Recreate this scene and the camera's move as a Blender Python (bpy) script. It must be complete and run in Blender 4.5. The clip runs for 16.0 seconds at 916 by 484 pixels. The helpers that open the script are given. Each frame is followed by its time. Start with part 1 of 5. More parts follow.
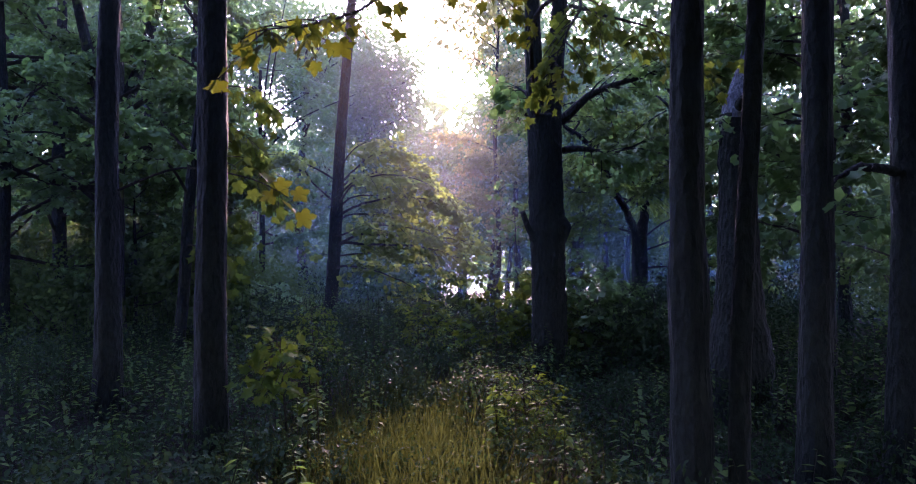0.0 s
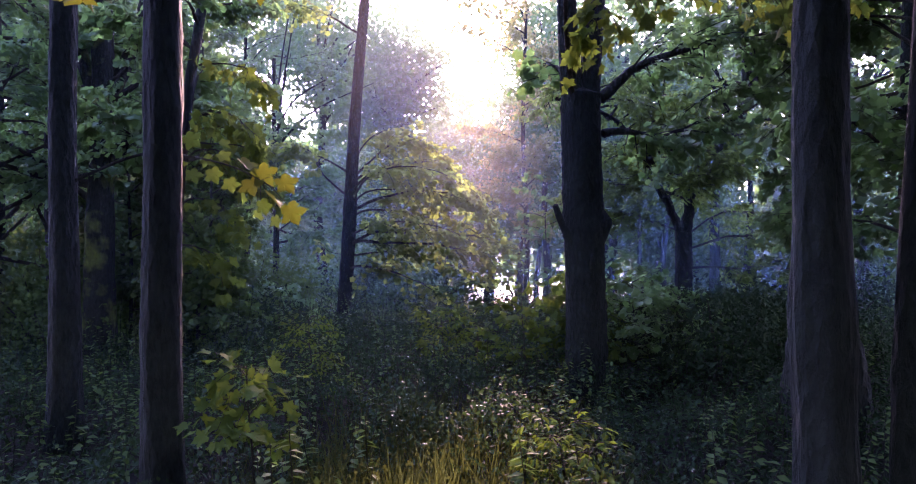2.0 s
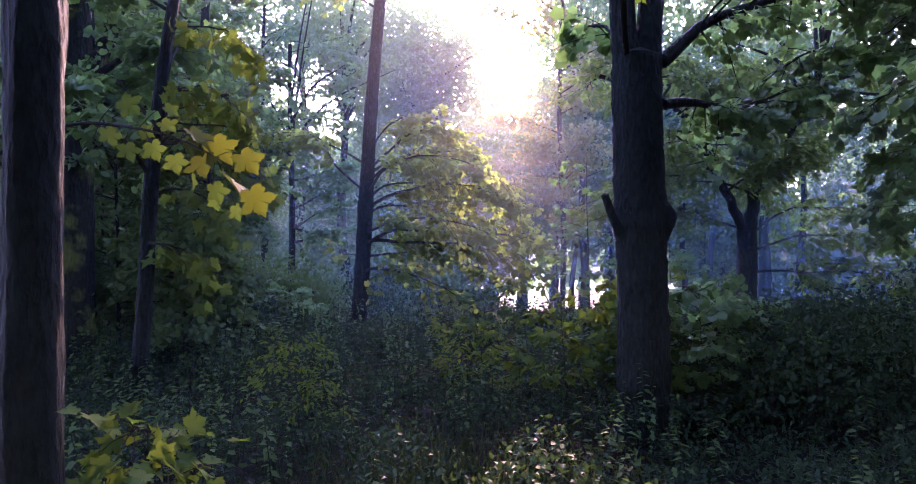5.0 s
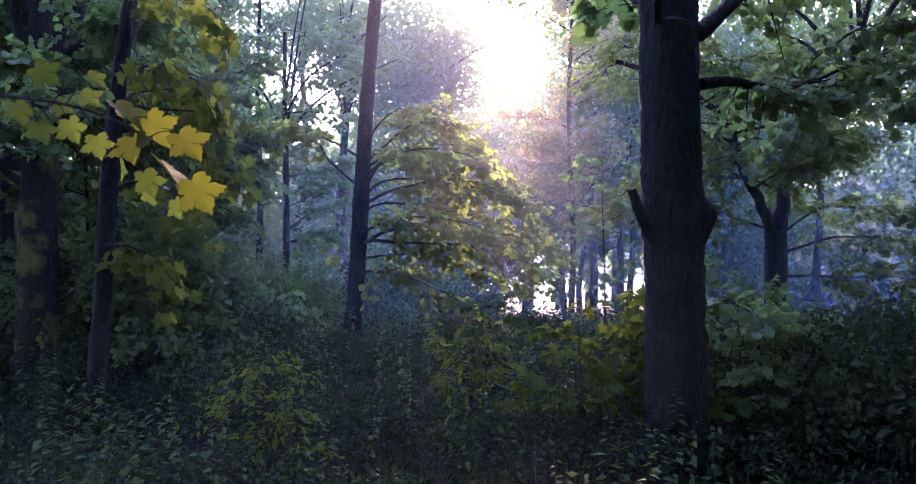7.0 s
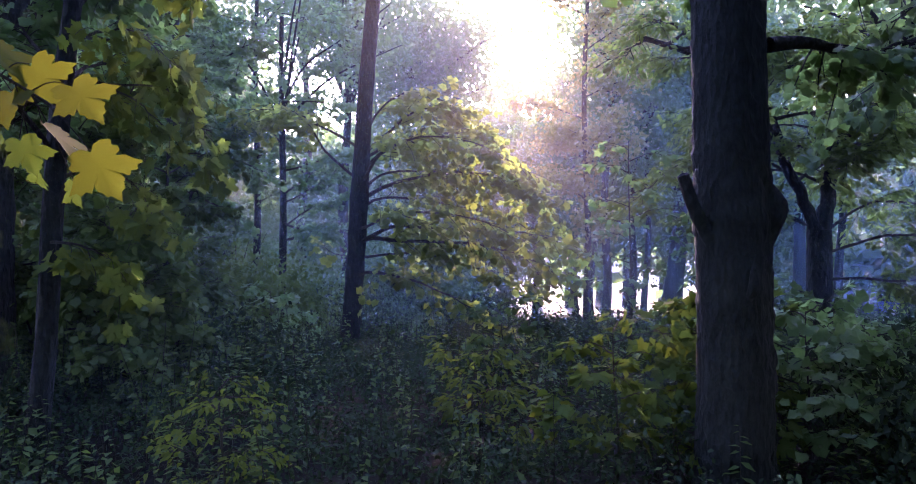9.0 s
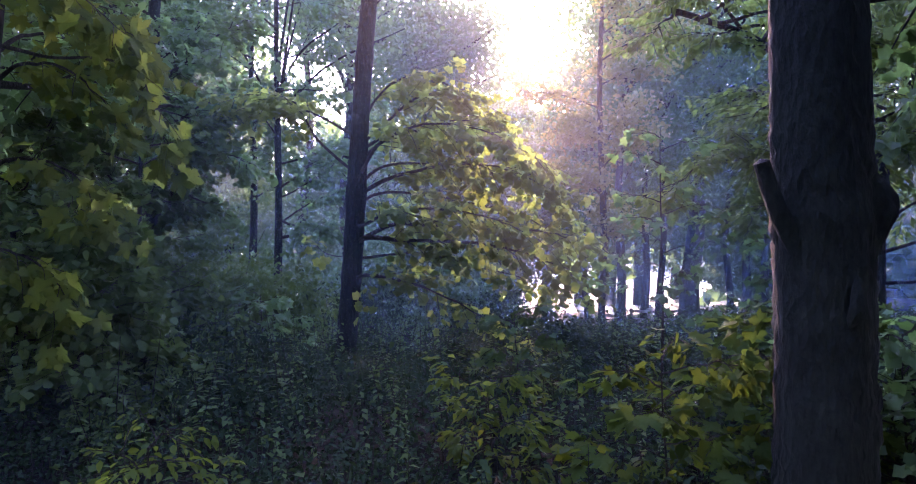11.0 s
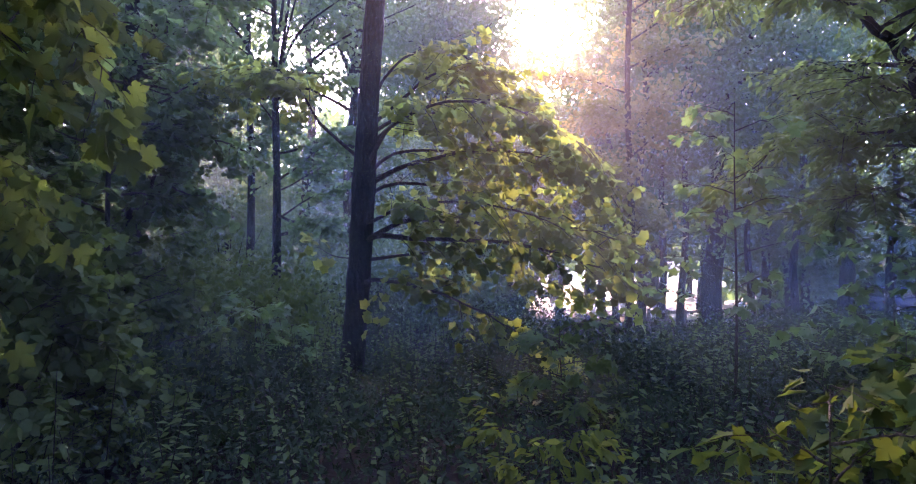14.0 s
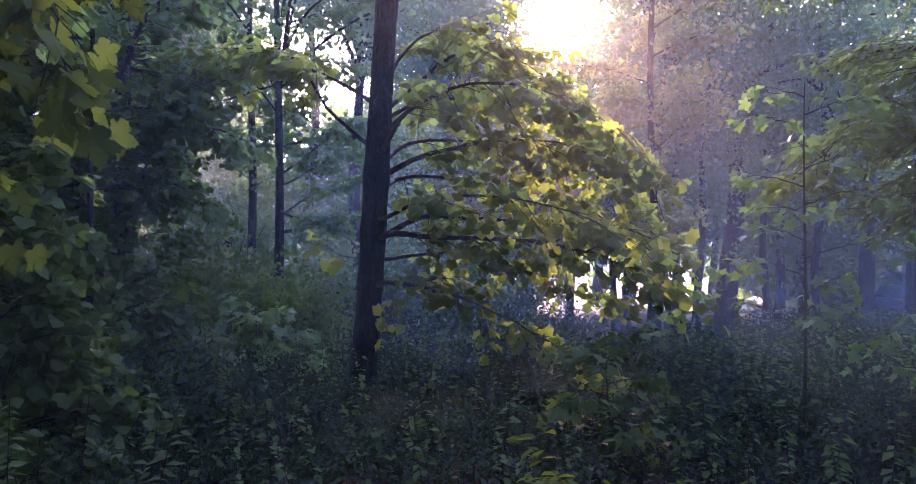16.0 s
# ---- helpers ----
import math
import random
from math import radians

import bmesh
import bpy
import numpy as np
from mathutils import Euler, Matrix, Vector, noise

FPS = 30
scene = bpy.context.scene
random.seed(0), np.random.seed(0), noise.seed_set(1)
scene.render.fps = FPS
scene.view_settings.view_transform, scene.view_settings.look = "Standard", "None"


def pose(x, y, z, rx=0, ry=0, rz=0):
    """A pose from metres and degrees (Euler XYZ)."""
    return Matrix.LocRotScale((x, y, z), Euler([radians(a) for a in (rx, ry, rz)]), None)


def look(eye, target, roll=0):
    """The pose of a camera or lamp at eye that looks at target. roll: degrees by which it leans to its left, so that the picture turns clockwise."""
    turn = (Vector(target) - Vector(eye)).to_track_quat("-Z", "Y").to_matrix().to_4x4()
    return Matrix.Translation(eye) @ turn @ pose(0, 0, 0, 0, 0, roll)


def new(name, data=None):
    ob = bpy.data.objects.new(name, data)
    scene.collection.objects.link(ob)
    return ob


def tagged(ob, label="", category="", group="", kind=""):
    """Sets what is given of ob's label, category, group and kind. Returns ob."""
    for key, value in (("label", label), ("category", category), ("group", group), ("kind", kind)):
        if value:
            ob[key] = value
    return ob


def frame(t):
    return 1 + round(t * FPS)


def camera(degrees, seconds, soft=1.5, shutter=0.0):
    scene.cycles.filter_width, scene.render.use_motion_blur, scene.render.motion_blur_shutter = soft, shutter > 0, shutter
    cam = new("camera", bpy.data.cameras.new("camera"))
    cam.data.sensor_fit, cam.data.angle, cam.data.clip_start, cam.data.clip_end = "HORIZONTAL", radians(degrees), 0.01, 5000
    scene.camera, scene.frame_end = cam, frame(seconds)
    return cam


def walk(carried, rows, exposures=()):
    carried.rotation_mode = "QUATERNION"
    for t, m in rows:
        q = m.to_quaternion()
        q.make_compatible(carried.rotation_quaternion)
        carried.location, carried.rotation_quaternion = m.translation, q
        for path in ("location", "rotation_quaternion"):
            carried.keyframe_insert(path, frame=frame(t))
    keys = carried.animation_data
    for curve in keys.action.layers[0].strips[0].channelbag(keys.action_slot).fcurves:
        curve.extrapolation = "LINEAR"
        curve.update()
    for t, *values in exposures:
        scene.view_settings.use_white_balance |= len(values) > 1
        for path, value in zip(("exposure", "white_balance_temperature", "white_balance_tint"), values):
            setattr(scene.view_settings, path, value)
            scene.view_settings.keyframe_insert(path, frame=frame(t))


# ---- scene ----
cam = camera(68.0, 16.0, soft=1.0)
PATH = [
    (0, (-0.210, -0.260, 1.765), (-0.0183, 1.7305, 1.7672), -0.1),
    (0.5, (-0.158, 0.048, 1.785), (0.0123, 2.0406, 1.7788), -0.3),
    (1, (-0.112, 0.350, 1.786), (0.0373, 2.3442, 1.7800), -0.3),
    (1.5, (-0.066, 0.641, 1.780), (0.0638, 2.6364, 1.7763), -0.3),
    (2, (-0.028, 0.908, 1.778), (0.0812, 2.9051, 1.7723), -0.2),
    (2.5, (-0.005, 1.154, 1.779), (0.0830, 3.1515, 1.7715), -0.2),
    (3, (0.011, 1.393, 1.777), (0.0791, 3.3921, 1.7692), -0.2),
    (3.5, (0.037, 1.639, 1.766), (0.0858, 3.6386, 1.7608), -0.2),
    (4, (0.077, 1.885, 1.753), (0.1024, 3.8850, 1.7499), -0.2),
    (6.5, (0.156, 2.989, 1.776), (0.1593, 4.9894, 1.7700), 0.0),
    (7, (0.165, 3.214, 1.782), (0.1614, 5.2137, 1.7754), 0.1),
    (7.5, (0.163, 3.439, 1.786), (0.1554, 5.4388, 1.7741), 0.2),
    (8, (0.158, 3.674, 1.786), (0.1445, 5.6740, 1.7729), 0.3),
    (8.5, (0.153, 3.918, 1.782), (0.1356, 5.9182, 1.7695), 0.3),
    (9, (0.152, 4.165, 1.778), (0.1271, 6.1651, 1.7662), 0.2),
    (11.5, (0.105, 5.302, 1.839), (0.0587, 7.3013, 1.8084), 0.2),
    (12, (0.072, 5.515, 1.841), (0.0261, 7.5137, 1.8084), 0.3),
    (12.5, (0.032, 5.717, 1.843), (-0.0153, 7.7162, 1.8082), 0.3),
    (13, (-0.016, 5.909, 1.845), (-0.0644, 7.9083, 1.8078), 0.2),
    (13.5, (-0.072, 6.091, 1.846), (-0.1220, 8.0902, 1.8073), 0.2),
    (14, (-0.131, 6.268, 1.847), (-0.1830, 8.2671, 1.8077), 0.2),
    (14.5, (-0.189, 6.446, 1.847), (-0.2415, 8.4445, 1.8050), 0.2),
    (15, (-0.242, 6.622, 1.846), (-0.2968, 8.6207, 1.8015), 0.3),
    (15.5, (-0.294, 6.794, 1.845), (-0.3504, 8.7928, 1.7977), 0.3),
    (16, (-0.347, 6.964, 1.845), (-0.4047, 8.9621, 1.7981), 0.3),
]
walk(cam, [(t, look(eye, target, roll)) for t, eye, target, roll in PATH],
     exposures=[(0.0, 4.55, 6300, 75), (1.5, 4.95, 6500, 82), (4.0, 5.15, 6450, 80), (9.0, 5.15, 6400, 76), (12.0, 5.1, 6700, 75), (16.0, 5.0, 7000, 76)])

# ---- light ----
SUN_AZ, SUN_EL = 5.0, 19.5
world = bpy.data.worlds.new("sky")
world.use_nodes = True
scene.world = world
wn = world.node_tree
sky = wn.nodes.new("ShaderNodeTexSky")
sky.sky_type, sky.sun_disc = "NISHITA", False
sky.sun_elevation, sky.sun_rotation = radians(SUN_EL), radians(SUN_AZ)
sky.air_density, sky.dust_density, sky.ozone_density = 1.0, 1.0, 3.5
wn.nodes["Background"].inputs["Strength"].default_value = 0.15
wn.links.new(sky.outputs[0], wn.nodes["Background"].inputs["Color"])
sun_way = Vector((math.sin(radians(SUN_AZ)) * math.cos(radians(SUN_EL)), math.cos(radians(SUN_AZ)) * math.cos(radians(SUN_EL)), math.sin(radians(SUN_EL))))
sun = new("sun", bpy.data.lights.new("sun", "SUN"))
sun.data.energy, sun.data.angle, sun.data.color = 1.35, radians(2.0), (1.0, 0.83, 0.56)
sun.matrix_world = look(sun_way * 60, (0, 0, 0))


# ---- materials ----
def nodes(name):
    m = bpy.data.materials.new(name)
    m.use_nodes = True
    t = m.node_tree
    t.nodes.clear()
    return m, t, t.nodes.new("ShaderNodeOutputMaterial")


def node(t, kind, links=(), **values):
    n = t.nodes.new(kind)
    for key, value in values.items():
        n.inputs[key.replace("_", " ")].default_value = value
    for slot, source in links:
        t.links.new(source, n.inputs[slot])
    return n


def ramp(t, source, stops):
    n = t.nodes.new("ShaderNodeValToRGB")
    el = n.color_ramp.elements
    while len(el) < len(stops):
        el.new(0.5)
    for e, (place, colour) in zip(el, stops):
        e.position, e.color = place, (*colour, 1)
    t.links.new(source, n.inputs[0])
    return n.outputs[0]


def mixed(t, fac, a, b, mode="MIX"):
    n = t.nodes.new("ShaderNodeMix")
    n.data_type, n.blend_type = "RGBA", mode
    for slot, v in ((0, fac), (6, a), (7, b)):
        if isinstance(v, (int, float)):
            n.inputs[slot].default_value = v
        elif isinstance(v, tuple):
            n.inputs[slot].default_value = (*v, 1)
        else:
            t.links.new(v, n.inputs[slot])
    return n.outputs[2]


def leaf_material(name, face, back, through_part=0.45, rough=0.52, pieces=False, gloss=0.35):
    """Leaf: glossy skin over green, and light that comes through it. Each leaf has its own tone."""
    m, t, out = nodes(name)
    if pieces:
        each = t.nodes.new("ShaderNodeObjectInfo").outputs["Random"]
    else:
        each = t.nodes.new("ShaderNodeNewGeometry").outputs["Random Per Island"]
    place = t.nodes.new("ShaderNodeTexCoord").outputs["Object"]
    fine = node(t, "ShaderNodeTexNoise", [("Vector", place)], Scale=60.0, Detail=3.0).outputs[0]
    dark = tuple(0.55 * c for c in face)
    warm = (face[0] * 1.6, face[1] * 1.15, face[2] * 0.8)
    colour = ramp(t, each, [(0.0, dark), (0.45, face), (0.9, face), (1.0, warm)])
    colour = mixed(t, fine, colour, tuple(0.6 * c for c in face))
    glow = ramp(t, each, [(0.0, tuple(0.6 * c for c in back)), (0.6, back), (1.0, (back[0] * 1.35, back[1] * 1.08, back[2]))])
    glow = mixed(t, node(t, "ShaderNodeMath", [(0, fine)]).outputs[0], glow, tuple(0.7 * c for c in back))
    skin = node(t, "ShaderNodeBsdfPrincipled", [("Base Color", colour)], Roughness=rough, Specular_IOR_Level=gloss)
    lit = node(t, "ShaderNodeBsdfTranslucent", [("Color", glow)])
    mix = node(t, "ShaderNodeMixShader", [(1, skin.outputs[0]), (2, lit.outputs[0])], Fac=through_part)
    t.links.new(mix.outputs[0], out.inputs[0])
    return m


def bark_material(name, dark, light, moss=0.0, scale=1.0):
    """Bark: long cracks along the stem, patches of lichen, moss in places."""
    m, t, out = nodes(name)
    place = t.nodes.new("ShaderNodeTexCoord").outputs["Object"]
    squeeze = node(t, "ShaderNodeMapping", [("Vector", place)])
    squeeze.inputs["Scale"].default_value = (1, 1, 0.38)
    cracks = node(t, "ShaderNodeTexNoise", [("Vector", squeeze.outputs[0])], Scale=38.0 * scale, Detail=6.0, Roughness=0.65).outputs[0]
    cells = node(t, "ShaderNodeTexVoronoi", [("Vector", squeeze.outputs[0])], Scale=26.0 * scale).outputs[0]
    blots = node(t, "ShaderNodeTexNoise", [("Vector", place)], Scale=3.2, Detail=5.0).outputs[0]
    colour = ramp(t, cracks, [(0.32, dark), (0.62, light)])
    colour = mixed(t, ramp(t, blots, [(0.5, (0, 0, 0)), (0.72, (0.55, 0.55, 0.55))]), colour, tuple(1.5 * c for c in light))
    if moss:
        spread = ramp(t, blots, [(0.62 - 0.3 * moss, (0, 0, 0)), (0.78 - 0.3 * moss, (0.9, 0.9, 0.9))])
        colour = mixed(t, spread, colour, (0.07, 0.1, 0.018))
    height = node(t, "ShaderNodeMath", [(0, cracks), (1, cells)])
    bump = node(t, "ShaderNodeBump", [("Height", height.outputs[0])], Strength=1.0, Distance=0.035)
    skin = node(t, "ShaderNodeBsdfPrincipled", [("Base Color", colour), ("Normal", bump.outputs[0])], Roughness=0.9, Specular_IOR_Level=0.12)
    t.links.new(skin.outputs[0], out.inputs[0])
    return m


def rough_material(name, dark, light, scale, bump_size=0.02, rough=0.9, gloss=0.5):
    m, t, out = nodes(name)
    place = t.nodes.new("ShaderNodeTexCoord").outputs["Object"]
    big = node(t, "ShaderNodeTexNoise", [("Vector", place)], Scale=scale, Detail=6.0, Roughness=0.65).outputs[0]
    small = node(t, "ShaderNodeTexNoise", [("Vector", place)], Scale=scale * 14, Detail=4.0).outputs[0]
    colour = mixed(t, small, ramp(t, big, [(0.3, dark), (0.7, light)]), tuple(0.6 * c for c in dark))
    bump = node(t, "ShaderNodeBump", [("Height", small)], Strength=0.7, Distance=bump_size)
    skin = node(t, "ShaderNodeBsdfPrincipled", [("Base Color", colour), ("Normal", bump.outputs[0])], Roughness=rough, Specular_IOR_Level=gloss)
    t.links.new(skin.outputs[0], out.inputs[0])
    return m


def mist_material(name, density, tall):
    """Thin fog: lets most light by and scatters the rest, partly onward about its way, thinning out upwards in drifts."""
    m, t, out = nodes(name)
    place = t.nodes.new("ShaderNodeTexCoord").outputs["Object"]
    drift = node(t, "ShaderNodeMapping", [("Vector", place)])
    drift.inputs["Scale"].default_value = (0.06, 0.06, 0.2)
    cloud = node(t, "ShaderNodeTexNoise", [("Vector", drift.outputs[0])], Scale=1.0, Detail=4.0).outputs[0]
    up = node(t, "ShaderNodeSeparateXYZ", [("Vector", place)]).outputs["Z"]
    fade = node(t, "ShaderNodeMapRange", [("Value", up)])
    fade.interpolation_type = "SMOOTHSTEP"
    for slot, v in ((1, 0.0), (2, tall), (3, 1.0), (4, 0.0)):
        fade.inputs[slot].default_value = v
    wisps = node(t, "ShaderNodeMapRange", [("Value", cloud)])
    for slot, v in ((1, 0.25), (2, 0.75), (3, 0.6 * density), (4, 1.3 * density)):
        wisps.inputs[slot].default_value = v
    both = node(t, "ShaderNodeMath", [(0, fade.outputs[0]), (1, wisps.outputs[0])])
    both.operation = "MULTIPLY"
    clear = node(t, "ShaderNodeBsdfTransparent")
    # the blue of the shaded haze is put into these two scatter colours
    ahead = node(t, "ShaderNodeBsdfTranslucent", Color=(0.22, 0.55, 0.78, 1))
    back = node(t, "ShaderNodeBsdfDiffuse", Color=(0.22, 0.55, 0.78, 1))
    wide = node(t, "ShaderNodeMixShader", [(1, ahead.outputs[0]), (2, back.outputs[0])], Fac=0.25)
    # the warm glow about the sun is put into this tint
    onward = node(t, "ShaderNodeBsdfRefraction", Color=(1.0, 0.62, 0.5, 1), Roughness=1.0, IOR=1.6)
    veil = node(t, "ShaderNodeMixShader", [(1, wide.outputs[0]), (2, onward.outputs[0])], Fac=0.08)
    mix = node(t, "ShaderNodeMixShader", [(0, both.outputs[0]), (1, clear.outputs[0]), (2, veil.outputs[0])])
    t.links.new(mix.outputs[0], out.inputs[0])
    return m


LEAF = leaf_material("maple_leaf", (0.048, 0.135, 0.058), (0.15, 0.32, 0.07), 0.5, rough=0.55, gloss=0.15)
LEAF_PIECE = leaf_material("maple_leaf_single", (0.042, 0.082, 0.022), (0.14, 0.205, 0.022), pieces=True, rough=0.75, gloss=0.012)
# dimmer copy of maple_leaf_single: shade put into the colour where sun would overexpose
LEAF_SHADED = leaf_material("maple_leaf_shaded", (0.034, 0.074, 0.02), (0.10, 0.165, 0.018), 0.4, pieces=True, rough=0.75, gloss=0.012)
# same maple leaf with the sun's yellow put into its base colour
LEAF_GOLD = leaf_material("maple_leaf_sun_yellow", (0.04, 0.055, 0.008), (0.105, 0.13, 0.01), 0.4, pieces=True, rough=0.7, gloss=0.02)
# yellower, more translucent copy of maple_leaf: sunlight put into the slim maple's colour
LEAF_SUNLIT = leaf_material("maple_leaf_sunlit", (0.06, 0.11, 0.03), (0.235, 0.345, 0.05), 0.64, rough=0.6, gloss=0.12)
LEAF_HIGH = leaf_material("canopy_leaf", (0.038, 0.1, 0.045), (0.125, 0.255, 0.065), 0.5, rough=0.55, gloss=0.15)
LEAF_OAK = leaf_material("oak_leaf", (0.05, 0.115, 0.035), (0.185, 0.31, 0.05), 0.55, rough=0.6, gloss=0.12)
LEAF_PALE = leaf_material("slender_tree_leaf", (0.09, 0.12, 0.045), (0.34, 0.36, 0.08))
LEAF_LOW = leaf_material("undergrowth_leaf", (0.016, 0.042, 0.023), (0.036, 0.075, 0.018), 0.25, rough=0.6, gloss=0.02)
LEAF_HERB = leaf_material("herb_leaf", (0.036, 0.085, 0.034), (0.10, 0.185, 0.03), 0.4, rough=0.65, gloss=0.03)
LEAF_SEEDLING = leaf_material("maple_seedling_leaf", (0.028, 0.066, 0.024), (0.07, 0.135, 0.02), 0.42, rough=0.65, gloss=0.03)
GRASS = leaf_material("grass_blade", (0.03, 0.047, 0.016), (0.056, 0.074, 0.016), rough=0.7, gloss=0.03)
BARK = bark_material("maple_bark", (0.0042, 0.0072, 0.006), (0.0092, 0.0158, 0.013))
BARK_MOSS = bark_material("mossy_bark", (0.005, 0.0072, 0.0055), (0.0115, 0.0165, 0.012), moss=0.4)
TWIG = bark_material("twig_bark", (0.009, 0.0105, 0.0075), (0.023, 0.025, 0.0165), scale=3.0)
DEADWOOD = bark_material("bleached_wood", (0.034, 0.042, 0.05), (0.1, 0.125, 0.145), scale=1.4)
CAR_PAINT = rough_material("blue_car_paint", (0.03, 0.05, 0.11), (0.04, 0.065, 0.14), 0.5, 0.001, 0.25)
CAR_GLASS = rough_material("dark_window_glass", (0.02, 0.025, 0.03), (0.03, 0.035, 0.04), 0.5, 0.001, 0.05)
RUBBER = rough_material("tyre_rubber", (0.012, 0.012, 0.012), (0.02, 0.02, 0.02), 4.0, 0.004)
LAMP_GLASS = rough_material("red_lamp_glass", (0.2, 0.01, 0.01), (0.3, 0.015, 0.015), 2.0, 0.001, 0.15)
METAL = rough_material("wheel_metal", (0.3, 0.3, 0.31), (0.42, 0.42, 0.43), 3.0, 0.001, 0.3)
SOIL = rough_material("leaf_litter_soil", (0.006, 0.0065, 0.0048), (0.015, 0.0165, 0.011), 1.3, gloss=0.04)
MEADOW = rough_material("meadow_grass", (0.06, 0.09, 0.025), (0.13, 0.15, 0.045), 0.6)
FENCE_WOOD = bark_material("weathered_fence_wood", (0.06, 0.055, 0.05), (0.16, 0.15, 0.13), scale=1.0)


# ---- mesh helpers ----
def as_mesh(name, chunks, smooth=True):
    """One mesh from chunks of (vertices, faces), each an array."""
    chunks = [c for c in chunks if len(c[0])]
    me = bpy.data.meshes.new(name)
    if not chunks:
        return me
    verts = np.concatenate([np.asarray(v, float) for v, _ in chunks])
    loops, totals, base = [], [], 0
    for v, f in chunks:
        f = np.asarray(f, int)
        loops.append((f + base).ravel())
        totals.append(np.full(len(f), f.shape[1]))
        base += len(v)
    loops, totals = np.concatenate(loops), np.concatenate(totals)
    me.vertices.add(len(verts))
    me.vertices.foreach_set("co", verts.astype(np.float32).ravel())
    me.loops.add(len(loops))
    me.loops.foreach_set("vertex_index", loops.astype(np.int32))
    me.polygons.add(len(totals))
    me.polygons.foreach_set("loop_start", np.concatenate([[0], np.cumsum(totals)[:-1]]).astype(np.int32))
    me.polygons.foreach_set("loop_total", totals.astype(np.int32))
    me.polygons.foreach_set("use_smooth", np.full(len(totals), smooth))
    me.update(calc_edges=True)
    return me


def thing(name, place, label, category, group="", kind=""):
    """An Empty at a thing's base; its parts hang under it."""
    ob = new(name)
    ob.location = place
    ob.empty_display_size = 0.1
    return tagged(ob, label, category, group, kind)


def part(name, chunks, material, parent, label="", kind="", smooth=True):
    """A mesh part under a thing; the chunks are in world metres."""
    root = parent
    while root.parent:
        root = root.parent
    shift = np.array(root.location)
    me = as_mesh(name, [(np.asarray(v) - shift, f) for v, f in chunks], smooth)
    me.materials.append(material)
    ob = new(name, me)
    ob.parent = parent
    return tagged(ob, label, kind=kind)


def alone(name, chunks, material, label, category, kind="", smooth=True, group=""):
    me = as_mesh(name, chunks, smooth)
    me.materials.append(material)
    return tagged(new(name, me), label, category, group, kind)


def unit(v):
    v = np.asarray(v, float)
    return v / np.maximum(np.linalg.norm(v, axis=-1, keepdims=True), 1e-9)


def curve(points, n):
    """A smooth way through a few points."""
    p = np.asarray(points, float)
    p = np.vstack([2 * p[0] - p[1], p, 2 * p[-1] - p[-2]])
    s = np.linspace(0, len(p) - 3 - 1e-6, n)
    k, u = s.astype(int), (s % 1)[:, None]
    a, b, c, d = p[k], p[k + 1], p[k + 2], p[k + 3]
    return 0.5 * (2 * b + (c - a) * u + (2 * a - 5 * b + 4 * c - d) * u ** 2 + (3 * b - a - 3 * c + d) * u ** 3)


def tube(path, radii, sides=8, rough=0.0, rng=None):
    """A tapered stem along a path, its skin lumpy by rough (a share of the radius)."""
    path, radii = np.asarray(path, float), np.asarray(radii, float)
    n = len(path)
    way = unit(np.gradient(path, axis=0))
    ref = np.array([1.0, 0.2, 0.1]) if abs(way[:, 2]).mean() > 0.7 else np.array([0.1, 0.1, 1.0])
    side = unit(np.cross(way, ref))
    up = np.cross(side, way)
    a = np.linspace(0, 2 * math.pi, sides, endpoint=False)
    r = radii[:, None] * np.ones(sides)
    if rough:
        s = np.cumsum(np.r_[0, np.linalg.norm(np.diff(path, axis=0), axis=1)])[:, None]
        lump = np.zeros((n, sides))
        for k in range(2, 9):
            lump += np.sin(k * a + rng.uniform(0, 6.3) + np.sin(s * rng.uniform(0.5, 3.0) + rng.uniform(0, 6.3)) * 1.6) / k ** 0.6
        lump += 0.5 * rng.standard_normal((n, sides))
        r = r * (1 + rough * lump)
    v = path[:, None] + r[..., None] * (np.cos(a)[None, :, None] * side[:, None] + np.sin(a)[None, :, None] * up[:, None])
    i, j = np.meshgrid(np.arange(n - 1), np.arange(sides), indexing="ij")
    q = np.stack([i * sides + j, i * sides + (j + 1) % sides, (i + 1) * sides + (j + 1) % sides, (i + 1) * sides + j], -1).reshape(-1, 4)
    tip = len(v.reshape(-1, 3))
    v = np.vstack([v.reshape(-1, 3), path[-1] + way[-1] * radii[-1] * 0.5])
    last = (n - 1) * sides
    cap = np.array([[last + k, last + (k + 1) % sides, tip, tip] for k in range(sides)])[:, :3]
    return [(v, q), (v[last:], cap - last)]


def outline(half, mid):
    """A leaf from half its outline (stem to tip), a fan about mid, folded a little along the midrib."""
    right = np.array(half, float)
    ring = np.vstack([right, (right * [-1, 1])[-2:0:-1]])
    flat = np.vstack([[mid], ring])
    x, y = flat.T
    v = np.c_[x, y, 0.22 * np.abs(x) - 0.25 * (y - 0.35) ** 2 * (y > 0.35)]
    n = len(ring)
    return v, np.array([[0, 1 + k, 1 + (k + 1) % n] for k in range(n)])


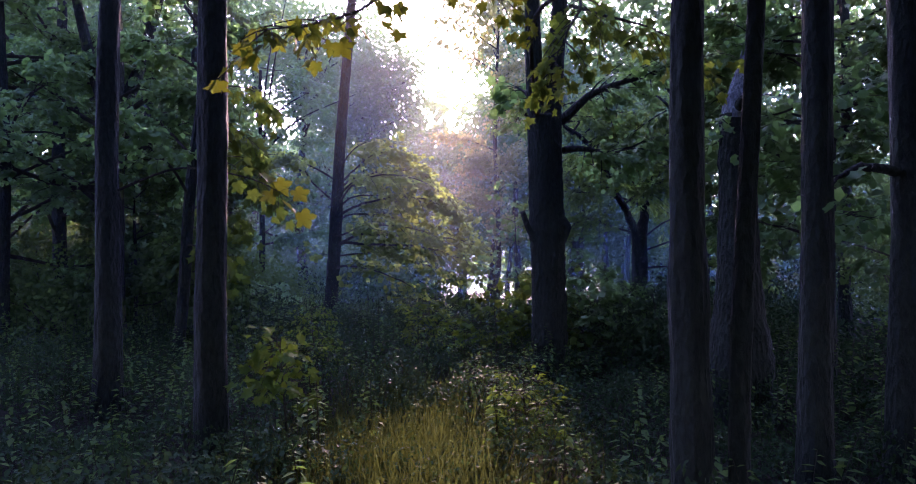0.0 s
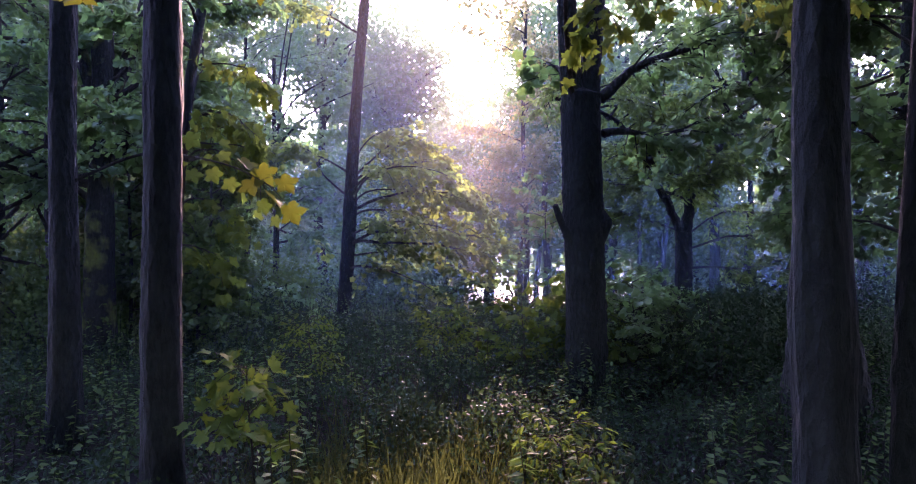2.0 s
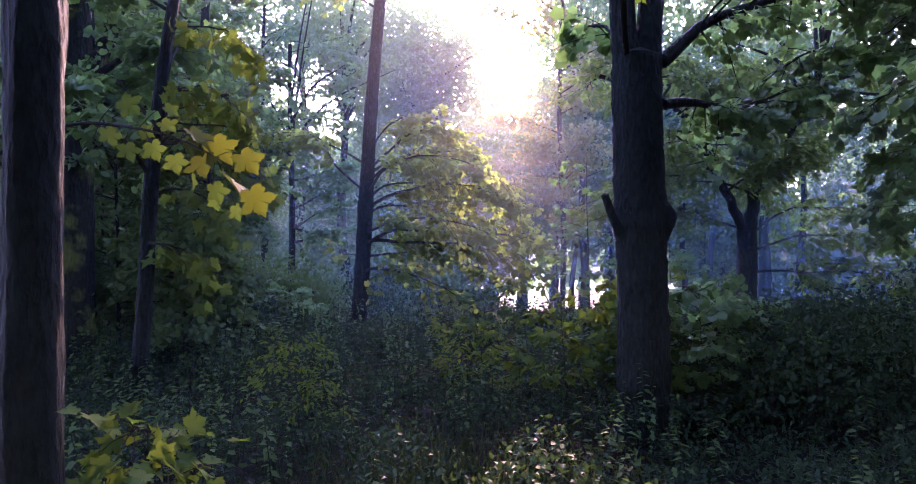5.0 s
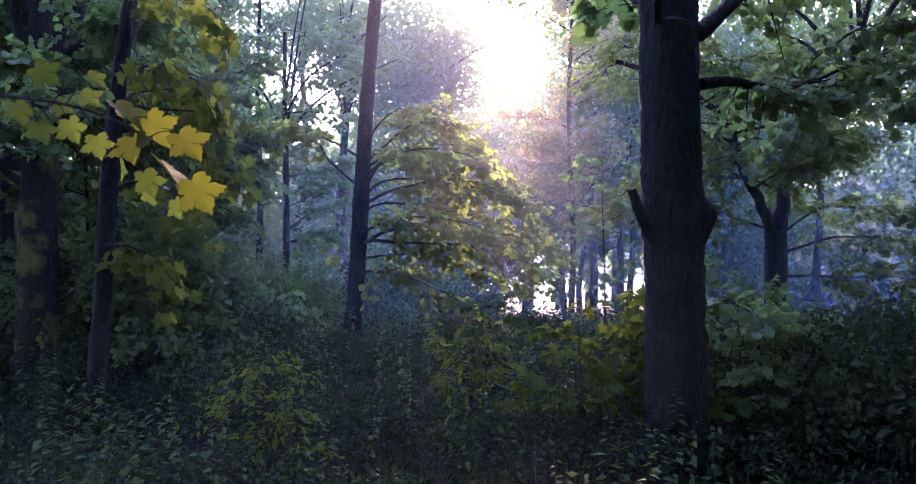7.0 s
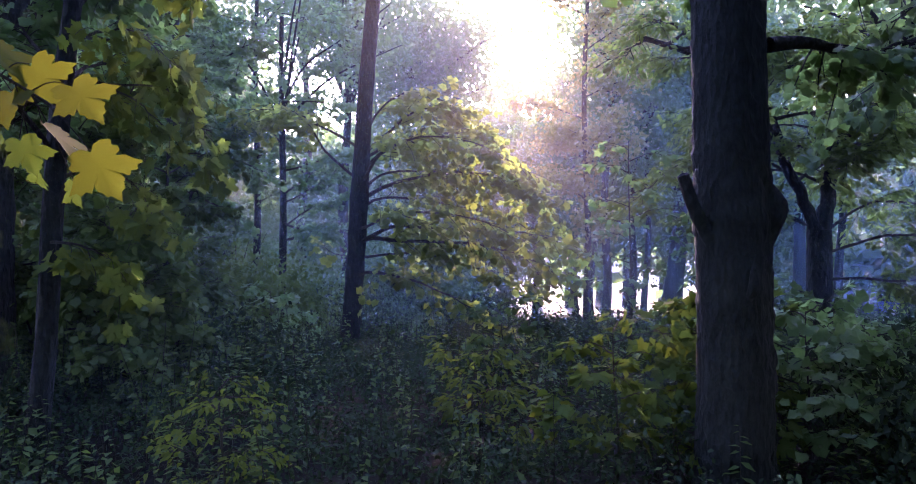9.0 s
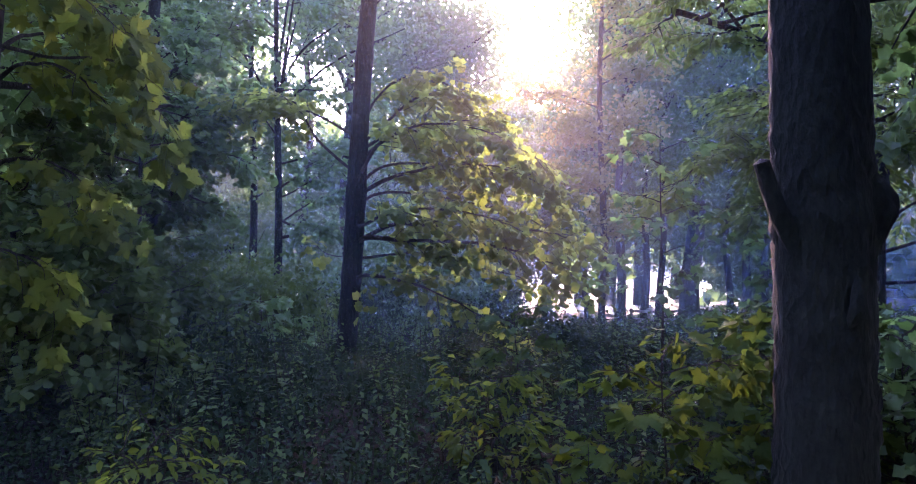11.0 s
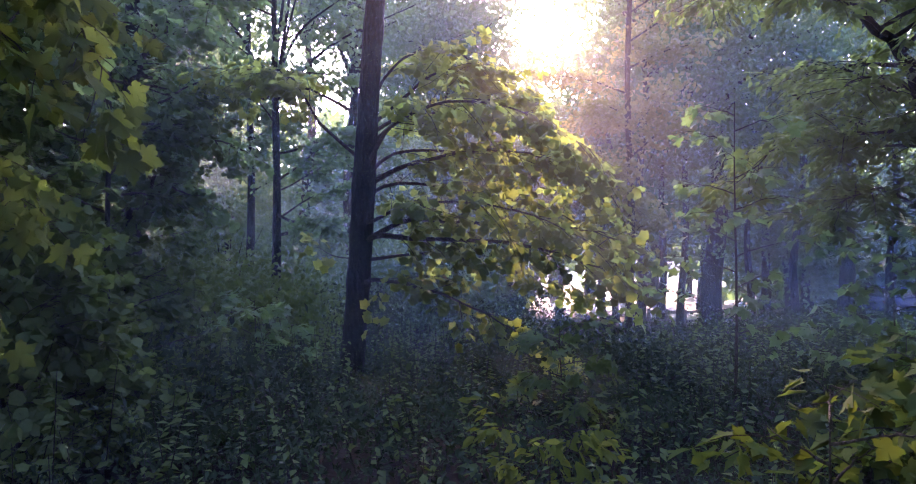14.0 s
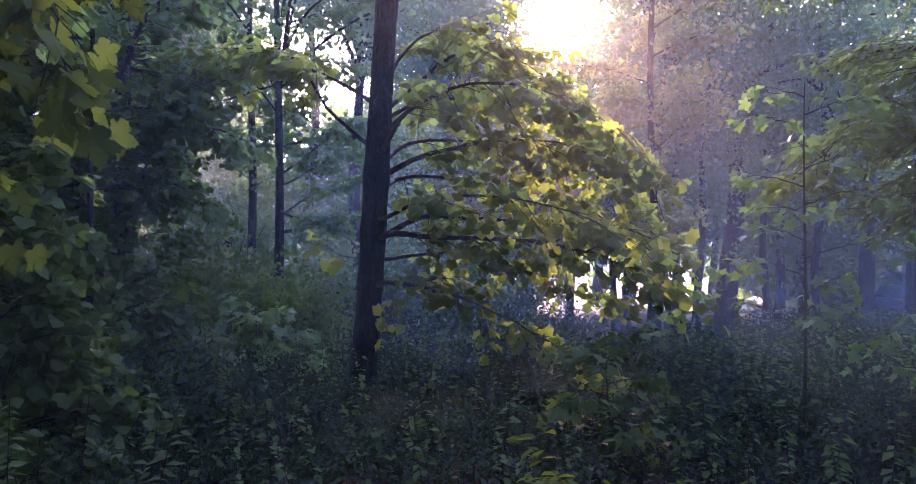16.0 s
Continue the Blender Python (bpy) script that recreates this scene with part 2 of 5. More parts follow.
MAPLE_NEAR = outline([(0, 0.08), (0.14, -0.04), (0.42, 0.02), (0.36, 0.14), (0.44, 0.26), (0.34, 0.29), (0.5, 0.42), (0.66, 0.56), (0.46, 0.58),
                      (0.36, 0.66), (0.24, 0.55), (0.24, 0.72), (0.15, 0.78), (0, 1.0)], (0, 0.36))
SYCAMORE = outline([(0, 0.06), (0.1, -0.05), (0.24, -0.06), (0.38, 0.0), (0.35, 0.1), (0.43, 0.16), (0.41, 0.24), (0.3, 0.28), (0.45, 0.34), (0.55, 0.47), (0.66, 0.58), (0.54, 0.58), (0.5, 0.66),
                    (0.4, 0.62), (0.34, 0.69), (0.22, 0.56), (0.25, 0.7), (0.19, 0.74), (0.17, 0.83), (0.09, 0.86), (0, 1.02)], (0, 0.34))
MAPLE = outline([(0, 0.05), (0.42, 0.08), (0.36, 0.33), (0.58, 0.6), (0, 1.0)], (0, 0.36))
MAPLE_SMALL = outline([(0, 0.04), (0.46, 0.18), (0.54, 0.62), (0, 1.0)], (0, 0.4))
OVATE = (np.array([(0, 0, 0), (0.24, 0.3, 0.07), (0.2, 0.65, 0.05), (0, 1, -0.12), (-0.2, 0.65, 0.05), (-0.24, 0.3, 0.07)], float),
         np.array([(0, 1, 2), (0, 2, 3), (0, 3, 4), (0, 4, 5)]))
KITE = (np.array([(0, 0, 0), (0.42, 0.45, 0.1), (0, 1, -0.1), (-0.42, 0.45, 0.1)], float), np.array([(0, 1, 2), (0, 2, 3)]))
LITTLE = (np.array([(0, 0, 0), (0.27, 0.42, 0.06), (0, 1, -0.08), (-0.27, 0.42, 0.06)], float), np.array([(0, 1, 2), (0, 2, 3)]))
BLADE = (np.array([(-0.012, 0, 0), (0.012, 0, 0), (0.009, 0.55, 0.06), (-0.009, 0.55, 0.06), (0, 1, 0.25)], float), np.array([(0, 1, 2), (0, 2, 3), (3, 2, 4)]))


def frames_of(way, face):
    y = unit(way)
    z = unit(face - (face * y).sum(-1, keepdims=True) * y)
    return np.cross(y, z), y, z


def leaves(template, place, way, face, size):
    """Leaves at places, pointing along way, their faces turned to face."""
    tv, tf = template
    x, y, z = frames_of(way, face)
    v = place[:, None] + np.asarray(size)[:, None, None] * (tv[None, :, :1] * x[:, None] + tv[None, :, 1:2] * y[:, None] + tv[None, :, 2:] * z[:, None])
    f = tf[None] + (np.arange(len(place)) * len(tv))[:, None, None]
    return v.reshape(-1, 3), f.reshape(-1, tf.shape[1])


def twigs_on(path, rng, count, length, start=0.25, flat=0.35, droop=0.25):
    """Side twigs along the outer part of a branch, left and right by turns."""
    out = []
    way = unit(np.gradient(path, axis=0))
    for k in range(count):
        s = start + (1 - start) * (k + rng.uniform(0, 1)) / count
        i = min(int(s * (len(path) - 1)), len(path) - 2)
        d = way[i]
        side = unit(np.cross(d, [0, 0, 1.0])) * (1 if k % 2 else -1)
        go = unit(d * rng.uniform(0.4, 1.0) + side * rng.uniform(0.5, 1.1) + np.array([0, 0, rng.normal(0, flat)]))
        n = length * rng.uniform(0.55, 1.25) * (1.1 - 0.4 * s)
        p = path[i] + np.linspace(0, 1, 5)[:, None] * go * n
        p = p + np.linspace(0, 1, 5)[:, None] ** 2 * np.array([0, 0, -droop * n]) + rng.normal(0, 0.02 * n, (5, 3)) * np.linspace(0, 1, 5)[:, None]
        out.append(p)
    out.append(path[int(len(path) * 0.8):][:5] if len(path) > 24 else path[-4:])
    return out


def foliage(paths, rng, per, size, droop=0.5, loose=0.6):
    """Places, ways, faces and sizes of leaves in pairs along twigs."""
    P, D, N, S = [], [], [], []
    for p in paths:
        way = unit(p[-1] - p[0])
        side = unit(np.cross(way, [0, 0, 1.0]))
        n = max(2, int(per * rng.uniform(0.7, 1.3)))
        s = rng.uniform(0.15, 1.0, n) ** 0.8
        i = np.minimum((s * (len(p) - 1)).astype(int), len(p) - 2)
        u = (s * (len(p) - 1) - i)[:, None]
        spot = p[i] * (1 - u) + p[i + 1] * u
        sign = rng.choice([-1, 1], n)[:, None]
        d = unit(side * sign * rng.uniform(0.3, 1.1, (n, 1)) + way * rng.uniform(0.1, 1.0, (n, 1)) + np.array([0, 0, -1]) * rng.uniform(0.0, 2 * droop, (n, 1)))
        z = rng.uniform(0.7, 1.2, n) * size
        P.append(spot + d * (z * rng.uniform(0.3, 0.9, n))[:, None] + rng.normal(0, 0.15 * size, (n, 3)))
        D.append(d)
        N.append(np.array([0, 0, 1.0]) + rng.normal(0, loose, (n, 3)))
        S.append(z)
    return np.concatenate(P), np.concatenate(D), np.concatenate(N), np.concatenate(S)


def clumps(centre, radii, count, per, size, rng, spread=0.5, hollow=0.5, flat=0.45):
    """Leaves in many small layered clumps that fill the outer part of a crown unevenly."""
    d = unit(rng.normal(0, 1, (count, 3)))
    r = rng.uniform(hollow, 1.0, count) ** 0.7 * (1 + 0.22 * np.sin(5 * d[:, 0] + 3 * d[:, 2] + rng.uniform(0, 6)))
    mid = np.asarray(centre) + d * r[:, None] * np.asarray(radii)
    P = np.repeat(mid, per, 0) + rng.normal(0, 1, (count * per, 3)) * np.array([1, 1, flat]) * spread * np.repeat(rng.uniform(0.6, 1.4, count), per)[:, None]
    D = unit(rng.normal(0, 1, (count * per, 3)) + [0, 0, -0.5])
    N = np.array([0, 0, 0.7]) + rng.normal(0, 0.7, (count * per, 3))
    return (P, D, N, size * rng.uniform(0.6, 1.3, count * per)), mid


def put_leaves(parent, data, material, template=MAPLE):
    """Each leaf an object of its own on one shared mesh."""
    P, D, N, S = data
    me = as_mesh("leaf", [template], smooth=True)
    me.materials.append(material)
    x, y, z = frames_of(D, N)
    root = parent
    while root.parent:
        root = root.parent
    shift = np.array(root.location)
    for k in range(len(P)):
        ob = new("leaf", me)
        ob.parent = parent
        a, b, c = x[k] * S[k], y[k] * S[k], z[k] * S[k]
        p = P[k] - shift
        ob.matrix_local = Matrix(((a[0], b[0], c[0], p[0]), (a[1], b[1], c[1], p[1]), (a[2], b[2], c[2], p[2]), (0, 0, 0, 1)))


def ground_z(x, y):
    """The ground: level under the trees, falling to a meadow beyond."""
    x, y = np.asarray(x, float), np.asarray(y, float)
    fall = -2.5 * np.clip((y - 12) / 26, 0, 1) ** 1.2
    return fall + 0.05 * np.sin(0.9 * x + 0.4 * y) + 0.04 * np.sin(1.7 * y - 0.6 * x + 1.0) + 0.03 * np.sin(2.9 * x + 2.1 * y)


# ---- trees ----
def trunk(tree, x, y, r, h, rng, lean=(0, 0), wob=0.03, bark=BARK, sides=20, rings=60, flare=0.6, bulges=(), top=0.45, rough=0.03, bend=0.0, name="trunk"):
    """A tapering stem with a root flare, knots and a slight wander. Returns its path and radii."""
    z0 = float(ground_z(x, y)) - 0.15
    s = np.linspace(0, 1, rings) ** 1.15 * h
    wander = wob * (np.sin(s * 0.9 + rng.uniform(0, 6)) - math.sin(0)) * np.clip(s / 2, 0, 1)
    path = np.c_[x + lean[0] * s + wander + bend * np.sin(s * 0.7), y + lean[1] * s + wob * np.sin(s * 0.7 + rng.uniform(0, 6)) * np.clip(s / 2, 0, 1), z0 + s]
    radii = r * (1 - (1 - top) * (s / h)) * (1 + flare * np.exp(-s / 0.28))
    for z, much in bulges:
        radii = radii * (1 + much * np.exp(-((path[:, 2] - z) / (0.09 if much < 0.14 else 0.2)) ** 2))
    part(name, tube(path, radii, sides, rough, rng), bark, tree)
    return path, radii


def on(path, z):
    return np.array([np.interp(z, path[:, 2], path[:, k]) for k in (0, 1)] + [z])


def branch(tree, points, r, rng, twigs=10, reach=0.5, per=10, size=0.13, material=LEAF, template=MAPLE, single=False, droop=0.5, flat=0.35, start=0.25,
           collect=None, bark=TWIG, loose=0.6):
    """A limb through the points, with side twigs and leaves; the leaves go to collect, or become objects of their own."""
    path = curve(points, max(10, 5 * len(points)))
    s = np.linspace(0, 1, len(path))
    span = np.linalg.norm(path[-1] - path[0])
    for f in (5.0, 11.0):
        path = path + (0.09 / f * span * np.sin(f * s[:, None] + rng.uniform(0, 6.3, 3))) * np.clip(3 * s, 0, 1)[:, None]
    path = path + rng.normal(0, 0.01, path.shape) * s[:, None]
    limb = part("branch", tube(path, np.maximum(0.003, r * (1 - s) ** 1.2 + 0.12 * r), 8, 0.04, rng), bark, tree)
    side = twigs_on(path, rng, twigs, reach, start, flat, droop * 0.5)
    fine = []
    for p in side:
        fine += tube(p, np.linspace(max(0.003, r * 0.22), 0.0018, len(p)), 3)
    part("spray", fine, bark, limb, kind="stuff")
    data = foliage(side, rng, per, size, droop, loose)
    if single:
        put_leaves(limb, data, material, template)
    elif collect is not None:
        collect.append(leaves(template, *data))
    return path


def auto_limbs(tree, path, radii, rng, count, z_low, z_high, length, collect, az=(0, 360), rise=(5, 40), **more):
    for k in range(count):
        z = z_low + (z_high - z_low) * (k + rng.uniform(0, 1)) / count
        a, e = radians(rng.uniform(*az)), radians(rng.uniform(*rise))
        n = length * rng.uniform(0.7, 1.2)
        p0 = on(path, z)
        d = np.array([math.cos(a) * math.cos(e), math.sin(a) * math.cos(e), math.sin(e)])
        bow = np.array([0, 0, rng.uniform(-0.1, 0.12) * n])
        r = float(np.interp(z, path[:, 2], radii)) * rng.uniform(0.22, 0.4)
        branch(tree, [p0, p0 + d * n * 0.35 + bow, p0 + d * n * 0.7 + bow * 1.2, p0 + d * n + bow * 0.2], max(0.012, r), rng, collect=collect, **more)


def crown(tree, collect, material, label="", kind="stuff"):
    part("crown", collect, material, tree, label, kind, smooth=True)


def upper_crown(path, rng, centre_up, radii, count, per, size, collect, tree, limbs=7, spread=0.5, bark=BARK, r=0.08, hollow=0.45):
    """A high crown: limbs that reach to leaf clumps."""
    c = path[-1] + np.array([0, 0, centre_up])
    data, mid = clumps(c, radii, count, per, size, rng, spread, hollow)
    collect.append(leaves(KITE, *data))
    for k in range(limbs):
        end = mid[rng.integers(len(mid))]
        p0 = on(path, path[-1][2] - rng.uniform(0.05, 0.35) * (path[-1][2] - path[0][2]))
        p = curve([p0, p0 * 0.6 + end * 0.4 + [0, 0, 0.3], end], 12)
        part("branch", tube(p, np.linspace(r, 0.01, 12), 6, 0.03, rng), bark, tree)


# ---- ground ----
def build_ground():
    def steps(lo, hi, fine_lo, fine_hi, fine):
        mid = np.arange(fine_lo, fine_hi + fine / 2, fine)
        k = np.linspace(0, 1, 30) ** 2.2
        return np.unique(np.r_[fine_lo - (fine_lo - lo) * k, mid, fine_hi + (hi - fine_hi) * k].round(3))
    xs, ys = steps(-900, 900, -9, 9, 0.18), steps(-400, 1600, -2, 22, 0.18)
    X, Y = np.meshgrid(xs, ys)
    rng = np.random.default_rng(3)
    Z = ground_z(X, Y) + rng.normal(0, 0.02, X.shape)
    n, m = X.shape
    i, j = np.meshgrid(np.arange(n - 1), np.arange(m - 1), indexing="ij")
    q = np.stack([i * m + j, i * m + j + 1, (i + 1) * m + j + 1, (i + 1) * m + j], -1).reshape(-1, 4)
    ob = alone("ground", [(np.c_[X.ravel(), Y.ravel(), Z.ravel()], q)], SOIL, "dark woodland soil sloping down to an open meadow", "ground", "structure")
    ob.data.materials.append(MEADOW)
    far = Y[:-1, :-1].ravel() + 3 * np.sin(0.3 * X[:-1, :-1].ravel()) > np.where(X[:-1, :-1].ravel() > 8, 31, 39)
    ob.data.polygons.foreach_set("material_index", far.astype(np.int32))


build_ground()


# ---- the maples that stand by the way ----
def maple_slim():
    """The slim stem in the middle, with long low branches to one side."""
    rng = np.random.default_rng(11)
    x, y = -1.52, 13.6
    t = thing("maple_tree", (x, y, float(ground_z(x, y))), "slim maple leaning slightly, long leafy low branches on one side", "tree")
    path, radii = trunk(t, x, y, 0.135, 11, rng, lean=(0.07, 0), wob=0.02, bulges=((1.3, 0.08), (1.75, 0.1), (2.35, 0.1), (4.0, 0.1)), flare=0.35, rough=0.035)
    c = []
    def arm(z, points, r, **k):
        p0 = on(path, z)
        branch(t, [p0] + [(x + a, y + b, h) for a, b, h in points], r, rng, collect=c, **k)
    arm(1.68, [(0.5, -0.2, 1.82), (1.2, -0.3, 1.75), (2.1, -0.4, 1.6), (3.1, -0.6, 1.25)], 0.036, twigs=30, reach=0.7, per=15, size=0.1)
    arm(1.70, [(0.7, 0.2, 1.95), (1.4, 0.6, 2.0), (2.4, 0.7, 1.85), (3.4, 0.6, 1.55)], 0.028, twigs=28, reach=0.7, per=15, size=0.1)
    arm(1.24, [(0.4, -0.3, 1.3), (0.9, -0.5, 1.2), (1.6, -0.8, 0.95), (2.3, -0.9, 0.6)], 0.026, twigs=22, reach=0.5, per=14, size=0.1)
    arm(2.30, [(0.6, 0.1, 2.55), (1.3, 0.2, 2.75), (2.0, 0.0, 2.6), (2.9, -0.2, 2.2)], 0.028, twigs=30, reach=0.8, per=15, size=0.1)
    arm(2.5, [(0.5, -0.4, 2.9), (1.1, -0.7, 3.1), (1.9, -0.8, 2.9), (2.6, -0.9, 2.5)], 0.024, twigs=28, reach=0.8, per=15, size=0.1)
    arm(2.9, [(0.5, 0.3, 3.3), (1.0, 0.4, 3.6), (1.6, 0.5, 3.55), (2.1, 0.4, 3.2)], 0.024, twigs=28, reach=0.8, per=15, size=0.1)
    arm(2.2, [(0.4, 0.5, 2.3), (1.2, 0.9, 2.3), (2.2, 1.0, 2.1), (3.2, 1.2, 1.8)], 0.024, twigs=22, reach=0.8, per=15, size=0.1)
    arm(2.7, [(0.5, 0.1, 3.0), (1.0, 0.1, 3.25), (1.7, 0.1, 3.2), (2.4, 0.1, 2.85)], 0.022, twigs=30, reach=0.8, per=15, size=0.1)
    arm(3.1, [(0.4, 0.2, 3.5), (0.7, 0.3, 3.8), (1.1, 0.4, 3.9), (1.5, 0.4, 3.7)], 0.02, twigs=20, reach=0.7, per=15, size=0.1)
    arm(2.4, [(0.5, 0.7, 2.7), (1.3, 1.1, 2.8), (2.2, 1.2, 2.6), (3.1, 1.3, 2.2)], 0.022, twigs=30, reach=0.8, per=15, size=0.1)
    arm(2.85, [(0.6, 0.6, 3.2), (1.3, 0.9, 3.3), (2.0, 1.0, 3.1), (2.7, 1.0, 2.7)], 0.022, twigs=30, reach=0.8, per=15, size=0.1)
    arm(1.9, [(0.5, -0.5, 2.0), (1.1, -0.9, 2.1), (1.8, -1.1, 1.95), (2.6, -1.3, 1.6)], 0.022, twigs=26, reach=0.7, per=14, size=0.1)
    arm(1.5, [(0.6, 0.5, 1.5), (1.3, 0.9, 1.5), (2.1, 1.0, 1.3), (2.9, 1.0, 1.0)], 0.02, twigs=24, reach=0.6, per=13, size=0.1)
    arm(2.55, [(-0.3, -0.1, 3.0), (-0.6, -0.2, 3.4), (-1.0, -0.2, 3.5), (-1.5, -0.2, 3.3)], 0.02, twigs=18, reach=0.6, per=22, size=0.085)
    arm(3.0, [(-0.35, 0.0, 3.3), (-0.7, 0.0, 3.5), (-1.2, 0.0, 3.4)], 0.02, twigs=16, reach=0.6, per=22, size=0.085)
    arm(5.6, [(-0.3, -0.2, 5.9), (-0.8, -0.2, 6.1)], 0.02, twigs=14, reach=0.6, per=16, size=0.09)
    arm(1.5, [(-0.2, -0.2, 1.6), (-0.35, -0.3, 1.75)], 0.008, twigs=4, reach=0.2, per=5, size=0.105)
    crown(t, c, LEAF_SUNLIT, "yellow-green maple leaves in flat layers")
    high = []
    upper_crown(path, rng, 0.5, (2.2, 2.2, 2.4), 60, 45, 0.2, high, t, r=0.05)
    part("upper_crown", high, LEAF_HIGH, t, kind="stuff")


maple_slim()


def maple_forked_trunk():
    """The stout trunk that the camera passes, with a dead stub, a burr and two stems above."""
    rng = np.random.default_rng(12)
    x, y = 1.78, 8.3
    t = thing("maple_tree", (x, y, float(ground_z(x, y))), "stout maple trunk forking in two, with a dead stub", "tree")
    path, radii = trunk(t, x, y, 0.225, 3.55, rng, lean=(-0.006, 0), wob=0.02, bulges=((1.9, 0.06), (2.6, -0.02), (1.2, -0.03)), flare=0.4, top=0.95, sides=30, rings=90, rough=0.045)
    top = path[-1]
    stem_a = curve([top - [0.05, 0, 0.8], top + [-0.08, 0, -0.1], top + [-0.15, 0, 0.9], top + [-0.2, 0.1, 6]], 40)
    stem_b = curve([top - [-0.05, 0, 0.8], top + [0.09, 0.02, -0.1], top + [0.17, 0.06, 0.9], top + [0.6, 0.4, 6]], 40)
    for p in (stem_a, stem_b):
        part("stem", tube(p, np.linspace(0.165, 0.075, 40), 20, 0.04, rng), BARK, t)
    stub = curve([(x - 0.16, y - 0.08, 1.74), (x - 0.28, y - 0.12, 1.94), (x - 0.36, y - 0.14, 2.15)], 8)
    part("dead_stub", tube(stub, np.linspace(0.05, 0.034, 8), 10, 0.1, rng), BARK, t, "short broken dead branch stub")
    burr = curve([(x + 0.15, y - 0.06, 1.7), (x + 0.19, y - 0.08, 1.88), (x + 0.2, y - 0.08, 1.98), (x + 0.14, y - 0.06, 2.12)], 10)
    part("burr", tube(burr, [0.03, 0.04, 0.05, 0.06, 0.066, 0.07, 0.07, 0.06, 0.05, 0.03], 12, 0.1, rng), BARK, t)
    scar = curve([(x + 0.0, y - 0.21, 1.42), (x + 0.02, y - 0.235, 1.52), (x + 0.03, y - 0.21, 1.64)], 7)
    part("scar", tube(scar, [0.01, 0.03, 0.035, 0.035, 0.03, 0.025, 0.01], 8, 0.1, rng), BARK, t)
    c = []
    def arm(points, r, **k):
        branch(t, points, r, rng, collect=c, bark=BARK, **k)
    arm([(x + 0.2, y, 2.95), (x + 0.6, y + 0.1, 3.0), (x + 1.1, y + 0.2, 3.0), (x + 1.7, y + 0.3, 3.2)], 0.045, twigs=34, reach=0.6, per=26, size=0.075)
    arm([(x + 0.2, y + 0.1, 3.35), (x + 0.7, y + 0.2, 3.75), (x + 1.5, y + 0.3, 4.0), (x + 2.4, y + 0.5, 4.1)], 0.06, twigs=38, reach=0.8, per=28, size=0.075)
    arm([(x - 0.1, y + 0.1, 3.6), (x - 0.2, y + 0.8, 3.9), (x - 0.1, y + 1.6, 4.1)], 0.03, twigs=14, reach=0.5, per=9, size=0.13)
    crown(t, c, LEAF)
    # the drooping branch with single leaves in the light
    limb = [stem_a[13], np.array([x - 0.5, 6.9, 4.05]), np.array([1.35, 5.6, 3.85]), np.array([1.1, 4.9, 3.45]), np.array([0.98, 4.6, 2.95])]
    branch(t, limb, 0.03, rng, twigs=20, reach=0.42, per=8, size=0.088, material=LEAF_PIECE, template=MAPLE_NEAR, single=True, droop=0.9, start=0.55)
    limb = [np.array([1.35, 5.6, 3.85]), np.array([1.6, 5.2, 3.65]), np.array([1.9, 4.9, 3.4]), np.array([2.2, 4.8, 3.15])]
    branch(t, limb, 0.015, rng, twigs=18, reach=0.5, per=8, size=0.09, material=LEAF_PIECE, template=MAPLE_NEAR, single=True, droop=0.8, start=0.1)
    high = []
    for p, d in ((stem_a, (3.0, 3.0, 2.6)), (stem_b, (3.2, 3.2, 2.6))):
        upper_crown(p, rng, 0.3, d, 60, 110, 0.115, high, t, r=0.06)
    part("upper_crown", high, LEAF_HIGH, t, kind="stuff")


maple_forked_trunk()


def plain_maple(seed, x, y, r, h, label, lean=(0, 0), bark=BARK, wob=0.03, limbs=0, z_low=2.0, z_high=5.0, length=1.6, az=(0, 360), size=0.14, per=11, twigs=16,
                rise=(5, 40), up=0.3, radii=(2.6, 2.6, 2.2), clump=55, bulges=(), rough=0.05, flare=0.5, sides=24, bend=0.0, reach=0.6, extra=None, leaf=LEAF, leaf_up=None, kite=0.115, template=MAPLE):
    """A forest maple: straight trunk, side limbs in leaf, crown above."""
    rng = np.random.default_rng(seed)
    t = thing("maple_tree", (x, y, float(ground_z(x, y))), label, "tree")
    path, rad = trunk(t, x, y, r, h, rng, lean, wob, bark, sides=sides, bulges=bulges, rough=rough, flare=flare, bend=bend)
    c = []
    if limbs:
        auto_limbs(t, path, rad, rng, limbs, z_low, z_high, length, c, az=az, rise=rise, twigs=twigs, reach=reach, per=per, size=size, template=template)
    if extra:
        extra(t, path, rng, c)
    if c:
        crown(t, c, leaf)
    high = []
    if clump:
        upper_crown(path, rng, up, radii, clump, 48, kite * 1.12, high, t, r=r * 0.4)
        part("upper_crown", high, leaf_up or LEAF_HIGH, t, kind="stuff")
    return t, path, rng


